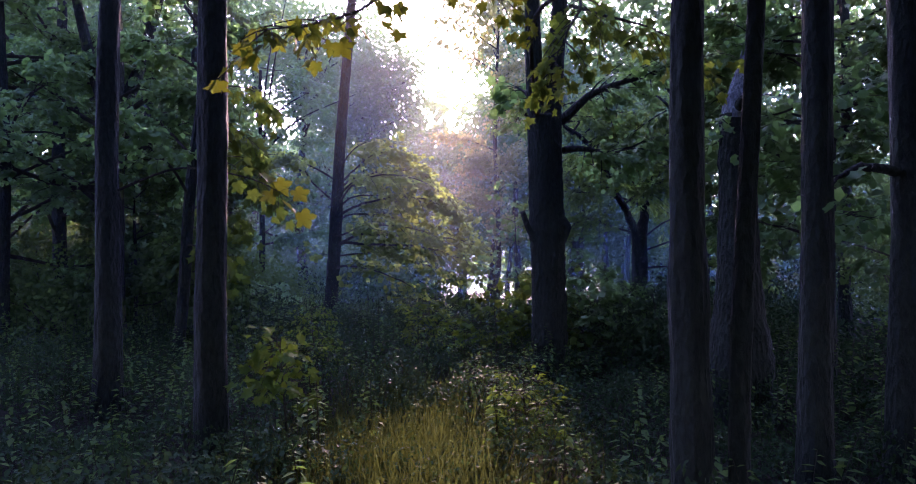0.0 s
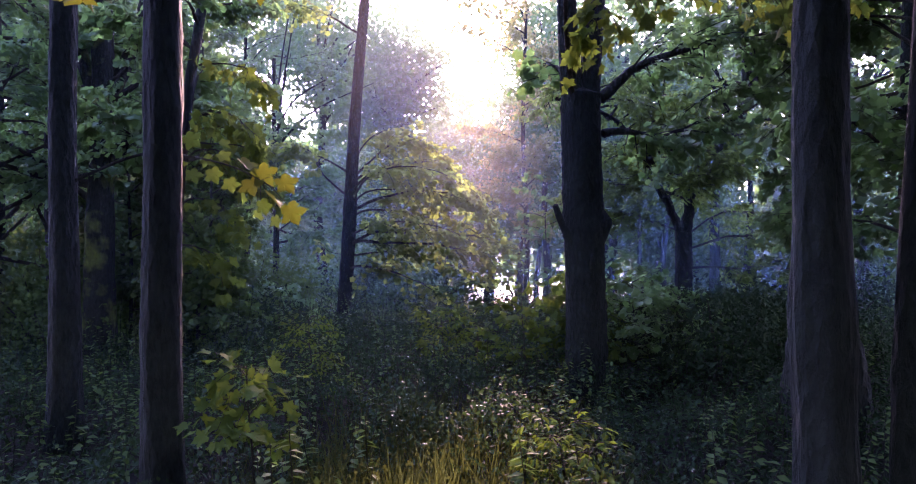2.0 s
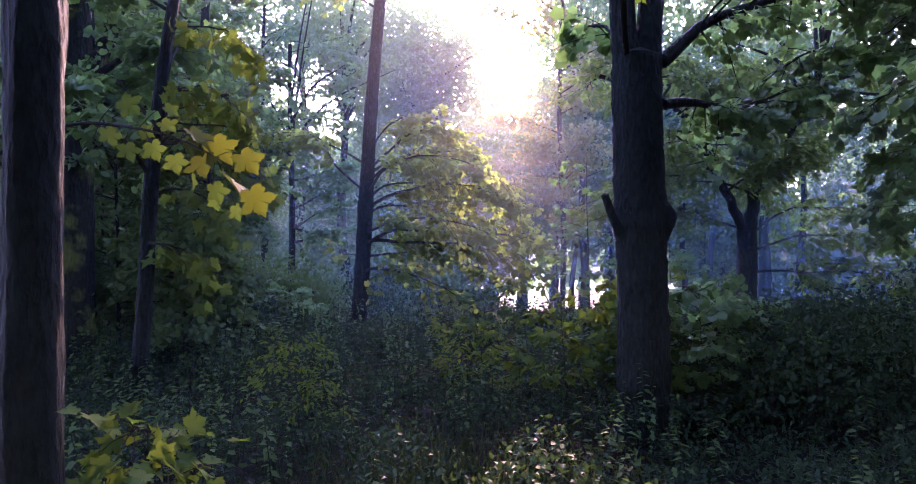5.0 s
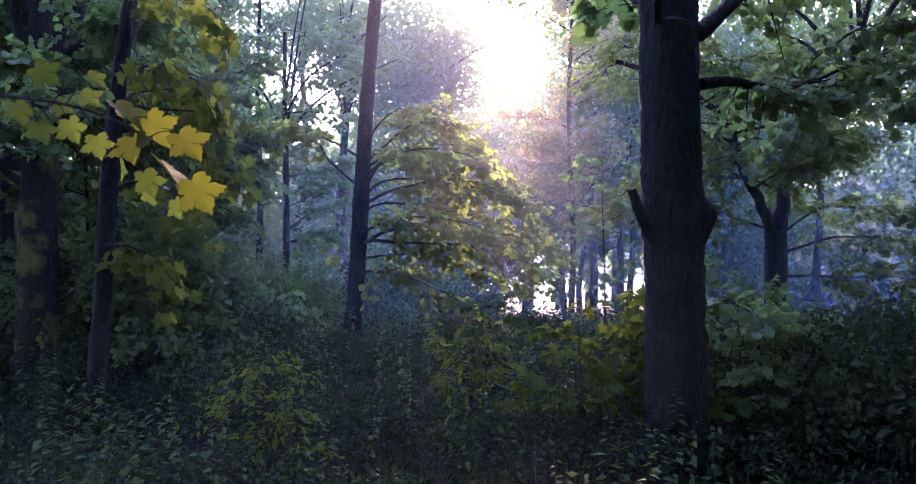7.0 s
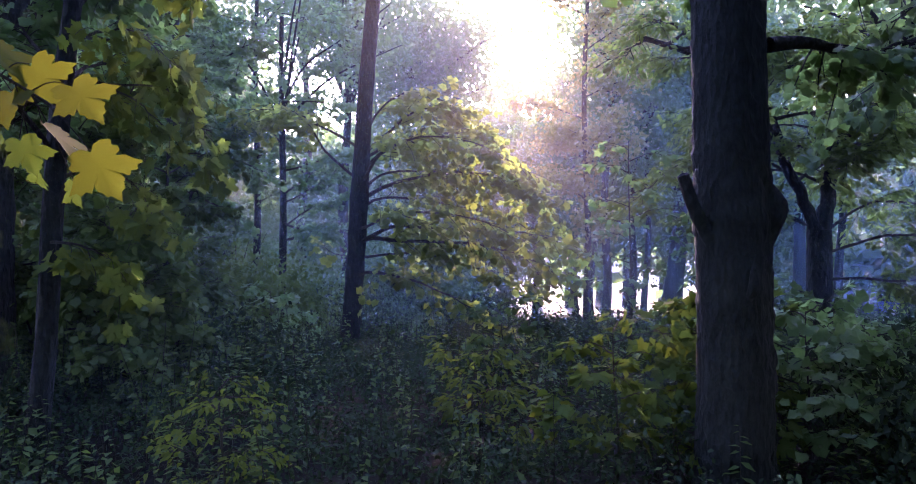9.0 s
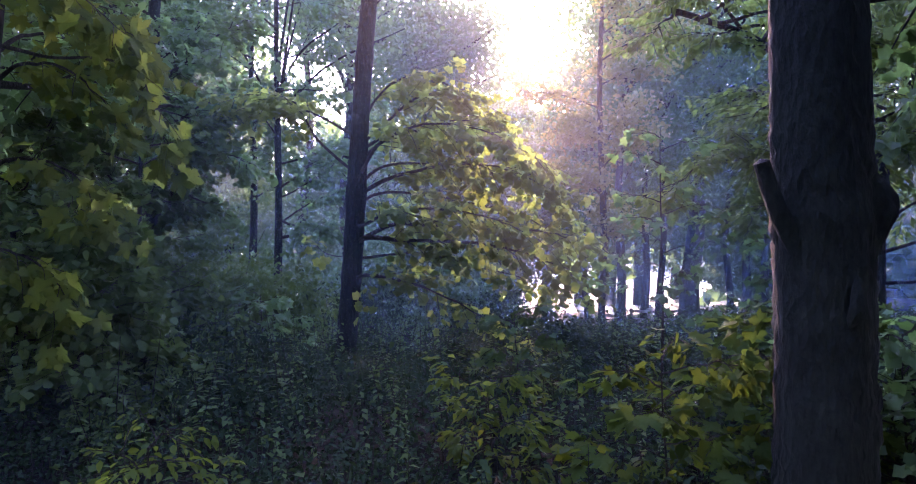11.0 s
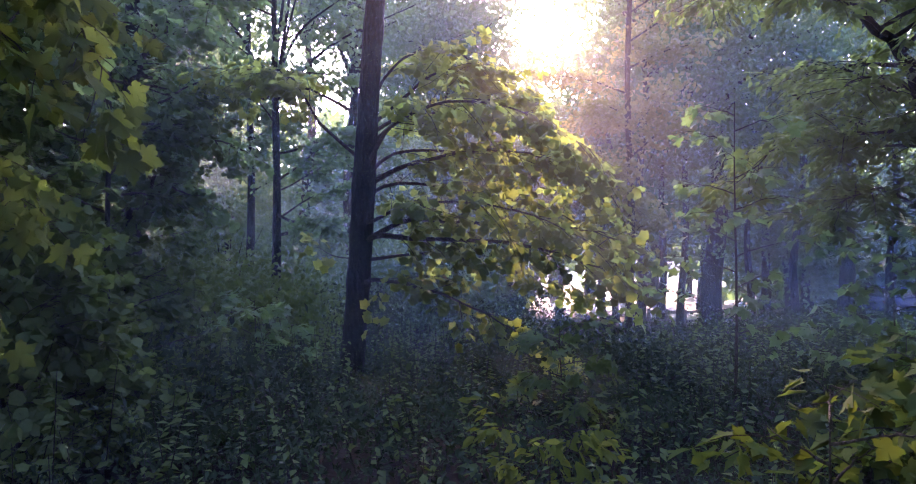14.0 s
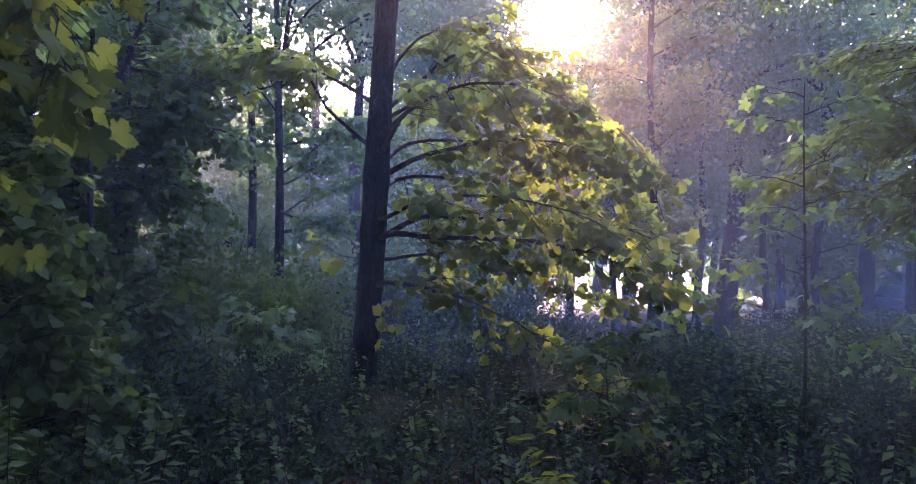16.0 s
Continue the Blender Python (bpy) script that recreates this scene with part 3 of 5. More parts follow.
def hanging_over(t, path, rng, c):
    """A limb that arches over the way and hangs down with leaves coloured yellow as if sunlit."""
    p0 = on(path, 4.3)
    limb = [p0, (-0.9, 4.75, 4.35), (-0.15, 4.3, 3.95), (-0.25, 3.75, 3.3), (-0.55, 3.25, 2.85), (-0.86, 2.9, 2.6)]
    branch(t, limb, 0.022, rng, twigs=15, reach=0.36, per=4, size=0.095, material=LEAF_GOLD, template=MAPLE_NEAR, single=True, droop=0.8, start=0.6)

    branch(t, [(-0.15, 4.3, 3.95), (0.25, 4.4, 3.72), (0.5, 4.5, 3.52), (0.7, 4.5, 3.4)], 0.01, rng, twigs=9, reach=0.3, per=5, size=0.09, material=LEAF_GOLD, template=MAPLE_NEAR, single=True, droop=0.7, start=0.2)


plain_maple(21, -1.6, 5.14, 0.128, 9, "straight dark maple trunk with a drooping yellow-leaved limb", wob=0.012, flare=0.25, bulges=((1.2, 0.05), (2.6, 0.06)),
            radii=(3, 3, 2.2), extra=hanging_over, clump=20)


def yellow_spray(t, path, rng, c):
    """A thin low branch that reaches into the light, its large leaves coloured a sunlit yellow."""
    p0 = on(path, 2.25)
    arm = curve([p0, (-2.4, 6.75, 2.5), (-1.9, 6.5, 2.46), (-1.5, 6.42, 2.36), (-1.2, 6.4, 2.2)], 24)
    limb = part("branch", tube(arm, np.linspace(0.014, 0.004, 24), 7, 0.04, rng), TWIG, t)
    fine = []
    def hang(spots, low, high, material):
        spots = np.array(spots)
        foot = arm[[int(np.argmin(np.linalg.norm(arm[:-2] - (q + [-0.12, 0, 0.06]), axis=1))) for q in spots]]
        way = unit(unit(spots - foot) * 0.5 + np.array([0.25, -0.1, -0.7]) + rng.normal(0, 0.25, spots.shape))
        size = rng.uniform(low, high, len(spots))
        face = np.array([0.0, -0.7, 0.75]) + rng.normal(0, 0.4, spots.shape)
        base = spots - way * (size * 0.45)[:, None]
        for a, b in zip(foot, base):
            fine.extend(tube(curve([a, a * 0.5 + b * 0.5 + [0, 0, 0.02], b], 6), np.linspace(0.0028, 0.0016, 6), 5))
        put_leaves(limb, (base, way, face, size), material, SYCAMORE)
    hang([(-1.09, 6.36, 2.22), (-1.05, 6.4, 1.99), (-1.19, 6.38, 2.1), (-1.4, 6.42, 2.37), (-1.37, 6.4, 2.21), (-1.28, 6.45, 2.3)], 0.17, 0.2, LEAF_GOLD)
    hang([(-1.27, 6.35, 2.04), (-1.54, 6.42, 2.22), (-1.6, 6.45, 2.45), (-1.68, 6.45, 2.3), (-1.75, 6.5, 2.42), (-1.47, 6.5, 2.12), (-1.86, 6.5, 2.3), (-1.2, 6.5, 1.93), (-2.0, 6.55, 2.4),
          (-1.9, 6.6, 2.6), (-1.62, 6.55, 2.56), (-1.34, 6.52, 1.98)], 0.1, 0.15, LEAF_SHADED)
    part("spray", fine, TWIG, limb, kind="stuff")


plain_maple(22, -3.05, 6.82, 0.13, 9, "dark maple trunk with a low yellow-leaved spray", lean=(0.012, 0), extra=yellow_spray, clump=16)


def mossy_fork(t, path, rng, c):
    p0 = on(path, 3.7)
    for way in ((-0.9, 0.2), (0.8, 0.5)):
        p = curve([p0, p0 + [way[0] * 0.4, way[1] * 0.4, 0.9], p0 + [way[0], way[1], 3.2]], 16)
        part("stem", tube(p, np.linspace(0.14, 0.05, 16), 12, 0.04, rng), BARK_MOSS, t)


plain_maple(23, -4.65, 11.0, 0.215, 8.5, "thick mossy maple trunk with knots, forking above", bark=BARK_MOSS, bulges=((2.05, 0.12), (1.1, 0.05)), rough=0.045, sides=26, extra=mossy_fork,
            limbs=9, z_low=2.2, z_high=4.8, length=1.8, size=0.08, twigs=18, per=30, template=MAPLE_SMALL)


def curtain(t, path, rng, c):
    """Branches that hang close beside the way, each leaf large."""
    for z, pts in ((3.1, [(-2.7, 9.2, 3.3), (-2.3, 9.15, 3.3), (-1.95, 9.1, 3.0)]), (2.7, [(-2.7, 9.3, 2.9), (-2.35, 9.3, 2.8), (-2.05, 9.25, 2.5)]),
                   (2.2, [(-2.8, 9.4, 2.3), (-2.5, 9.45, 2.2), (-2.2, 9.4, 1.95)]), (3.6, [(-2.6, 9.0, 3.8), (-2.1, 8.9, 3.8), (-1.7, 8.85, 3.5)]),
                   (1.7, [(-2.9, 9.2, 1.75), (-2.6, 9.2, 1.65), (-2.4, 9.2, 1.45)]), (2.9, [(-2.9, 9.7, 3.2), (-2.6, 10.1, 3.3), (-2.3, 10.5, 3.1)])):
        branch(t, [on(path, z)] + pts, 0.016, rng, twigs=12, reach=0.36, per=5, size=0.135, material=LEAF_PIECE, template=MAPLE_NEAR, single=True, droop=0.75, start=0.25, loose=0.8)
    for z, pts in ((3.0, [(-2.75, 9.6, 3.0), (-2.25, 9.5, 2.95), (-1.95, 9.45, 2.7), (-1.82, 9.45, 2.42)]), (3.3, [(-2.7, 9.6, 3.35), (-2.3, 9.5, 3.3), (-2.05, 9.45, 3.05)])):
        branch(t, [on(path, z)] + pts, 0.014, rng, twigs=9, reach=0.26, per=4, size=0.155, material=LEAF_PIECE, template=SYCAMORE, single=True, droop=0.8, start=0.45, loose=0.6)


plain_maple(24, -3.18, 9.3, 0.085, 8, "slender leaning maple hung with large green leaves", lean=(0.11, 0.0), wob=0.05, extra=curtain, limbs=9, z_low=2.2, z_high=5.2, length=1.3,
            az=(60, 300), size=0.08, per=30, twigs=18, template=MAPLE_SMALL, radii=(2.2, 2.2, 2.0), clump=14)


def drooper(t, path, rng, c):
    p0 = on(path, 3.1)
    branch(t, [p0, (-4.0, 14.5, 3.2), (-3.4, 14.2, 2.95), (-2.8, 14.0, 2.7)], 0.035, rng, twigs=20, reach=0.6, per=26, size=0.085, collect=c, template=MAPLE_SMALL)
    branch(t, [p0, (-4.1, 14.2, 3.7), (-3.6, 13.8, 4.0), (-3.0, 13.6, 4.0)], 0.03, rng, twigs=22, reach=0.7, per=26, size=0.085, collect=c, template=MAPLE_SMALL)
    branch(t, [p0, (-4.1, 14.6, 2.6), (-3.7, 14.3, 2.3), (-3.1, 14.1, 2.0)], 0.025, rng, twigs=20, reach=0.6, per=26, size=0.085, collect=c, template=MAPLE_SMALL)


plain_maple(25, -4.55, 14.8, 0.115, 10, "dark maple in full leaf, one long branch drooping", lean=(0.02, 0), limbs=16, z_low=1.6, z_high=7.0, length=2.0, size=0.076, twigs=22, per=34, template=MAPLE_SMALL, extra=drooper,
            radii=(2.6, 2.6, 2.4), clump=22)

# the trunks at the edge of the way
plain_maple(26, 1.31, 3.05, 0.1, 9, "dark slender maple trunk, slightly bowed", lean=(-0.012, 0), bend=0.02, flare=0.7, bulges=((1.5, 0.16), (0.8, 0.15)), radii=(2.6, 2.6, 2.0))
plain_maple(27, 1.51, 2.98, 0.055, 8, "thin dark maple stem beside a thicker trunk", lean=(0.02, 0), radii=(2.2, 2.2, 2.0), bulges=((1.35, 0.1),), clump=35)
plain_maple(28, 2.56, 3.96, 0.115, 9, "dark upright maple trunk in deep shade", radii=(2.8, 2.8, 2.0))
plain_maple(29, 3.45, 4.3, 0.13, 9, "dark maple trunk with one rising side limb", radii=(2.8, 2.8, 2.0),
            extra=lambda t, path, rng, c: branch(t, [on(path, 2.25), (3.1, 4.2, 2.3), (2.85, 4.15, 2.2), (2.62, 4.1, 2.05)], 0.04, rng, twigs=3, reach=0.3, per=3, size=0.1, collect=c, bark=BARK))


def broken_stump():
    rng = np.random.default_rng(31)
    x, y = 3.3, 6.3
    t = thing("tree_stump", (x, y, float(ground_z(x, y))), "tall broken dead trunk with a splintered bleached top", "stump")
    path, radii = trunk(t, x, y, 0.265, 3.28, rng, lean=(-0.02, 0), wob=0.03, flare=0.5, top=0.6, rough=0.05, bulges=((2.6, 0.12), (0.85, 0.18), (0.5, 0.3), (1.2, 0.08)))
    top = path[-1]
    slant = curve([top - [0.0, 0, 0.06], top + [0.02, 0, 0.15], top + [0.06, 0, 0.36], top + [0.09, 0, 0.58]], 18)
    pale = part("broken_top", tube(slant, np.r_[np.linspace(0.158, 0.135, 6), np.linspace(0.13, 0.045, 12)], 22, 0.07, rng), DEADWOOD, t,
                "pale weathered bare wood, torn off at a slant")
    hollow = curve([top + [-0.05, -0.1, 0.0], top + [-0.03, -0.125, 0.08], top + [0.01, -0.115, 0.17]], 8)
    part("knot_hole", tube(hollow, [0.015, 0.04, 0.052, 0.056, 0.054, 0.046, 0.03, 0.012], 10, 0.12, rng), BARK, pale, "dark rotten knot hole")
    for k in range(9):
        a = k * 0.7
        p = slant[10 + k % 7] + np.array([0.055 * math.cos(a), 0.055 * math.sin(a), -0.03])
        part("splinter", tube(curve([p, p + [0.005, 0, 0.08], p + [0.02, 0, rng.uniform(0.12, 0.2)]], 5), np.linspace(0.022, 0.003, 5), 5, 0.1, rng), DEADWOOD, t)


broken_stump()


def forked_tree():
    """The tree that forks low, its two limbs wide apart."""
    rng = np.random.default_rng(32)
    x, y = 4.8, 13.2
    z = float(ground_z(x, y))
    t = thing("oak_tree", (x, y, z), "low-forked oak with two spreading limbs and small leaves", "tree")
    path, radii = trunk(t, x, y, 0.16, 2.1, rng, wob=0.02, top=0.9, rough=0.05, rings=40)
    c = []
    top = path[-1]
    left = [top - [0, 0, 0.2], top + [-0.25, -0.1, 0.35], top + [-0.6, -0.2, 1.0], top + [-0.95, -0.4, 1.6], top + [-1.7, -0.6, 2.1], top + [-2.6, -0.8, 2.3]]
    right = [top - [0, 0, 0.2], top + [0.12, 0, 0.5], top + [0.3, 0.1, 1.2], top + [0.9, 0.1, 1.8], top + [1.6, 0.2, 3.2]]
    for pts, r in ((left, 0.085), (right, 0.12)):
        p = curve(pts, 26)
        p = p + rng.normal(0, 0.015, p.shape)
        part("stem", tube(p, np.linspace(r, 0.03, 26), 12, 0.06, rng), BARK, t)
        for k in range(20):
            q = p[7 + int(18 * k / 20)]
            a, e = rng.uniform(0, 6.3), rng.uniform(-0.15, 0.6)
            d = np.array([math.cos(a), math.sin(a), e]) * rng.uniform(0.8, 1.6)
            branch(t, [q, q + d * 0.4 + [0, 0, 0.12], q + d * 0.75 + [0, 0, 0.1], q + d], 0.022, rng, twigs=16, reach=0.6, per=26, size=0.095, template=LITTLE, collect=c, droop=0.4)
    for pts in ([(0.1, 0, 1.55), (0.8, -0.2, 1.75), (1.6, -0.3, 1.8), (2.5, -0.4, 1.5)], [(0.1, 0, 1.2), (0.7, -0.3, 1.2), (1.5, -0.5, 1.25), (2.3, -0.6, 1.0)],
                [(0.1, 0.1, 1.8), (0.9, 0.4, 2.2), (1.9, 0.6, 2.3), (2.9, 0.7, 2.1)], [(-0.1, 0, 1.9), (-0.7, -0.3, 2.05), (-1.2, -0.4, 2.2), (-1.7, -0.5, 2.0)],
                [(-0.5, -0.2, 2.9), (-1.2, -0.5, 2.7), (-2.0, -0.6, 2.6), (-2.6, -0.7, 2.2)]):
        branch(t, [(x + a, y + b, z + h + 0.1) for a, b, h in pts], 0.02, rng, twigs=34, reach=0.75, per=34, size=0.095, template=LITTLE, collect=c, droop=0.35)
    crown(t, c, LEAF_OAK)
    high = []
    upper_crown(curve(right, 20), rng, 1.2, (2.8, 2.6, 2.0), 80, 45, 0.16, high, t, r=0.05)
    part("upper_crown", high, LEAF_HIGH, t, kind="stuff")


forked_tree()


def slender_tree(seed, x, y, r, h, label, low=3.0, wide=1.9, count=120, leaf=None, per=40, size=0.13, lean=(0, 0), name="slender_tree"):
    """A narrow tree with a thin stem and an airy crown."""
    rng = np.random.default_rng(seed)
    z = float(ground_z(x, y))
    t = thing(name, (x, y, z), label, "tree")
    path, radii = trunk(t, x, y, r, h, rng, lean, 0.05, BARK, sides=10, rings=40, flare=0.2, top=0.12)
    c = []
    for k in range(34):
        zz = z + low + (h - low) * (k + rng.uniform(0, 1)) / 34
        s = (zz - z - low) / (h - low)
        n = wide * (0.35 + 1.2 * s * (1 - s) * 2) * rng.uniform(0.6, 1.15)
        a, e = rng.uniform(0, 6.3), rng.uniform(0.15, 0.6)
        p0 = on(path, zz)
        end = p0 + np.array([math.cos(a), math.sin(a), e]) * n
        p = curve([p0, p0 * 0.5 + end * 0.5 + [0, 0, 0.06 * n], end], 8)
        part("branch", tube(p, np.linspace(0.02, 0.004, 8), 5), BARK, t)
        m = max(2, int(count / 34))
        for q in range(m):
            spot = p[2 + int(5.9 * (q + 0.5) / m)]
            P = spot + rng.normal(0, 0.22, (per, 3)) * [1, 1, 0.5]
            c.append(leaves(KITE, P, unit(rng.normal(0, 1, (per, 3)) + [0, 0, -0.4]), rng.normal(0, 0.7, (per, 3)) + [0, 0, 0.7], size * rng.uniform(0.6, 1.3, per)))
    crown(t, c, leaf or LEAF_PALE)


slender_tree(41, 2.86, 19.6, 0.085, 14, "tall thin-stemmed ash with an airy pale green crown", low=2.2, wide=2.1, count=340, per=56, size=0.105)
slender_tree(42, -5.2, 21.4, 0.11, 13, "tall thin tree with a forking misty crown", low=3.0, wide=2.4, count=136, leaf=LEAF_HIGH, per=34)


def sapling(seed, x, y, h, label, count=9, size=0.12, reach=0.55, single=True, lean=(0.0, 0.0), low=0.25, material=None, per=5, r=0.012, template=MAPLE_NEAR, spread=0.6, name="maple_sapling"):
    """A young maple: one thin stem, short side shoots, large leaves."""
    rng = np.random.default_rng(seed)
    z = float(ground_z(x, y))
    t = thing(name, (x, y, z), label, "sapling")
    s = np.linspace(0, 1, 14)
    path = np.c_[x + lean[0] * s * h + 0.02 * np.sin(5 * s), y + lean[1] * s * h, z - 0.05 + s * h]
    part("stem", tube(path, np.linspace(r, 0.003, 14), 7, 0.03, rng), TWIG, t)
    c = []
    for k in range(count):
        zz = z + h * (low + (0.97 - low) * (k + 0.5) / count)
        a = k * 2.4 + rng.uniform(-0.4, 0.4)
        n = spread * rng.uniform(0.6, 1.2) * (1.15 - 0.6 * (k + 0.5) / count)
        p0 = on(path, zz)
        d = np.array([math.cos(a), math.sin(a), 0.35])
        branch(t, [p0, p0 + d * n * 0.5, p0 + d * n + [0, 0, -0.1 * n]], 0.006, rng, twigs=4, reach=reach * 0.5, per=per, size=size, material=material or LEAF_PIECE, template=template, single=single,
               droop=0.4, start=0.4, collect=c, loose=0.5)
    if c:
        crown(t, c, material or LEAF)


sapling(51, 2.02, 11.95, 2.9, "thin upright sapling with sparse maple leaves", count=15, size=0.095, single=False, spread=0.6, r=0.018, low=0.3, per=4)
sapling(52, -1.03, 4.95, 1.05, "low maple sapling with broad green leaves", count=8, spread=0.22, size=0.09, low=0.45, material=LEAF_SHADED, per=4)
sapling(53, 1.15, 8.7, 1.25, "bushy maple sapling with broad bright leaves", count=12, spread=0.55, size=0.1, material=LEAF_SHADED)
sapling(54, 1.95, 9.1, 1.35, "bushy maple sapling under a stout trunk", count=16, spread=0.6, size=0.115, material=LEAF_SHADED)
sapling(55, 0.25, 9.6, 0.95, "low sapling with pointed bright green leaves", count=11, spread=0.4, size=0.075, template=OVATE, per=9)
sapling(56, 0.8, 4.85, 0.72, "small bush with yellow-green leaves among grass", count=10, spread=0.24, size=0.055, template=OVATE, per=7, material=LEAF_SHADED, name="shrub")
sapling(57, -1.12, 7.7, 0.95, "low sapling with narrow light leaves", count=12, spread=0.3, size=0.05, template=OVATE, per=9)
sapling(58, -2.85, 14.6, 1.15, "young maple in a patch of light", count=10, spread=0.6, size=0.13, single=False)
sapling(59, 2.75, 10.2, 1.35, "leafy maple sapling in shade", count=11, spread=0.7, size=0.1, single=False, material=LEAF_HERB)
sapling(62, 2.5, 8.85, 1.3, "dense maple sapling with broad dark leaves beside a trunk", count=22, spread=0.62, size=0.075, single=False, material=LEAF, per=11, template=MAPLE)
sapling(63, 3.2, 9.3, 1.1, "dense maple sapling in shade", count=20, spread=0.65, size=0.075, single=False, material=LEAF, per=11, template=MAPLE)
sapling(60, 3.05, 11.5, 1.9, "thin sapling with few leaves", count=11, spread=0.5, size=0.09, single=False)
sapling(61, 0.55, 11.6, 1.1, "leafy maple sapling behind brambles", count=9, spread=0.5, size=0.09, single=False, material=LEAF_HERB)

# understorey maples in full leaf behind and beside
for seed, x, y, r, h, wide, lab in ((71, -6.3, 12.9, 0.13, 9, 2.4, "dark leafy maple deep in the wood"), (72, -6.1, 10.6, 0.12, 9, 2.2, "maple trunk in deep shade with thin low leaves"),
                                    (73, -5.9, 16.2, 0.13, 10, 2.4, "leafy maple deep in the wood"), (74, -3.7, 18.3, 0.09, 7, 2.0, "young leafy maple in blue shade"),
                                    (77, -8.2, 14.5, 0.14, 10, 2.5, "shaded maple deep in the wood")):
    plain_maple(seed, x, y, r, h, lab, limbs=18, z_low=1.5, z_high=6.5, length=wide, size=0.082, twigs=18, per=27, template=MAPLE_SMALL, rise=(-5, 35), radii=(2.6, 2.6, 2.4), clump=26, reach=0.7)
for seed, x, y, h, wide, lab in ((181, -3.55, 12.5, 3.6, 0.95, "young maple thick with dark green leaves"), (182, -4.7, 12.1, 3.8, 1.1, "young maple thick with dark green leaves"),
                                 (183, -4.9, 15.6, 4.2, 1.1, "young maple in teal shade, leafy to the ground"), (184, -5.9, 14.0, 4.4, 1.2, "young maple in teal shade, leafy to the ground"),
                                 (185, -3.2, 10.75, 2.2, 0.6, "low bushy maple under larger trees"), (187, -7.2, 17.0, 4.6, 1.3, "young maple deep in the wood")):
    plain_maple(seed, x, y, 0.035, h, lab, limbs=22, z_low=0.35, z_high=h - 0.2, length=wide, size=0.08, twigs=17, per=15, template=MAPLE_SMALL, rise=(-5, 40), clump=0, leaf=LEAF_HERB, reach=0.5, flare=0.3, sides=10)
plain_maple(80, 8.3, 11.8, 0.12, 9, "leafy maple deep in shade", limbs=14, z_low=3.0, z_high=7.0, length=2.3, size=0.092, template=MAPLE_SMALL, twigs=20, per=18, clump=26, reach=0.7, leaf=LEAF_HIGH)


def leafy_droop(t, path, rng, c):
    """Low limbs that hang towards the way, thick with dark leaves."""
    for z, pts in ((3.6, [(5.7, 9.6, 3.7), (4.9, 9.4, 3.5), (4.3, 9.3, 3.0)]), (3.2, [(5.8, 9.5, 3.2), (5.1, 9.2, 3.0), (4.5, 9.0, 2.5)]), (2.8, [(5.9, 9.8, 2.7), (5.2, 9.7, 2.5), (4.6, 9.6, 2.05)]),
                   (4.0, [(5.6, 9.2, 4.2), (4.7, 8.9, 4.1), (4.0, 8.8, 3.6)]), (2.4, [(6.0, 9.4, 2.2), (5.4, 9.1, 1.9), (4.9, 9.0, 1.5)]),
                   (3.5, [(5.5, 9.6, 3.7), (4.4, 9.4, 3.7), (3.5, 9.2, 3.45), (2.9, 9.1, 3.15)]), (3.3, [(5.5, 9.9, 3.35), (4.4, 10.0, 3.4), (3.7, 10.0, 3.15), (3.2, 10.0, 2.85)])):
        branch(t, [on(path, z)] + pts, 0.024, rng, twigs=26, reach=0.5, per=15, size=0.09, collect=c, droop=0.8, loose=0.8, bark=BARK)


plain_maple(75, 6.6, 9.8, 0.11, 9, "leafy maple in shade beside the way", limbs=14, z_low=3.3, z_high=6.5, length=2.4, size=0.092, template=MAPLE_SMALL, twigs=20, per=18, clump=26, reach=0.7, extra=leafy_droop, leaf=LEAF_HIGH)
plain_maple(82, 7.4, 8.0, 0.11, 8, "leafy maple at the edge of the thicket", limbs=20, z_low=1.2, z_high=6.0, length=2.0, size=0.092, template=MAPLE_SMALL, twigs=18, per=17, clump=26, reach=0.6, leaf=LEAF_HIGH)
plain_maple(79, 4.9, 7.3, 0.1, 7, "maple with dark hanging leaves against the light", limbs=18, z_low=1.6, z_high=5.2, length=1.9, az=(70, 290), size=0.088, twigs=20, per=18, rise=(-10, 30), clump=22)


# ---- tall trees around, some of them unseen and added to close the canopy ----
def tall_tree(seed, x, y, r, h, radii, label, count=110, per=60, size=0.2, spread=0.7, limbs=12, leaf=None, name="tall_tree", bark=BARK, hollow=0.35, low=0.0):
    rng = np.random.default_rng(seed)
    t = thing(name, (x, y, float(ground_z(x, y))), label, "tree")
    path, rad = trunk(t, x, y, r, h, rng, (rng.uniform(-0.03, 0.03), 0), 0.1, bark, sides=12, rings=30, top=0.3)
    c = []
    upper_crown(path, rng, low, radii, count, per, size, c, t, limbs=limbs, spread=spread, r=r * 0.45, hollow=hollow)
    part("crown", c, leaf or LEAF_HIGH, t, kind="stuff")


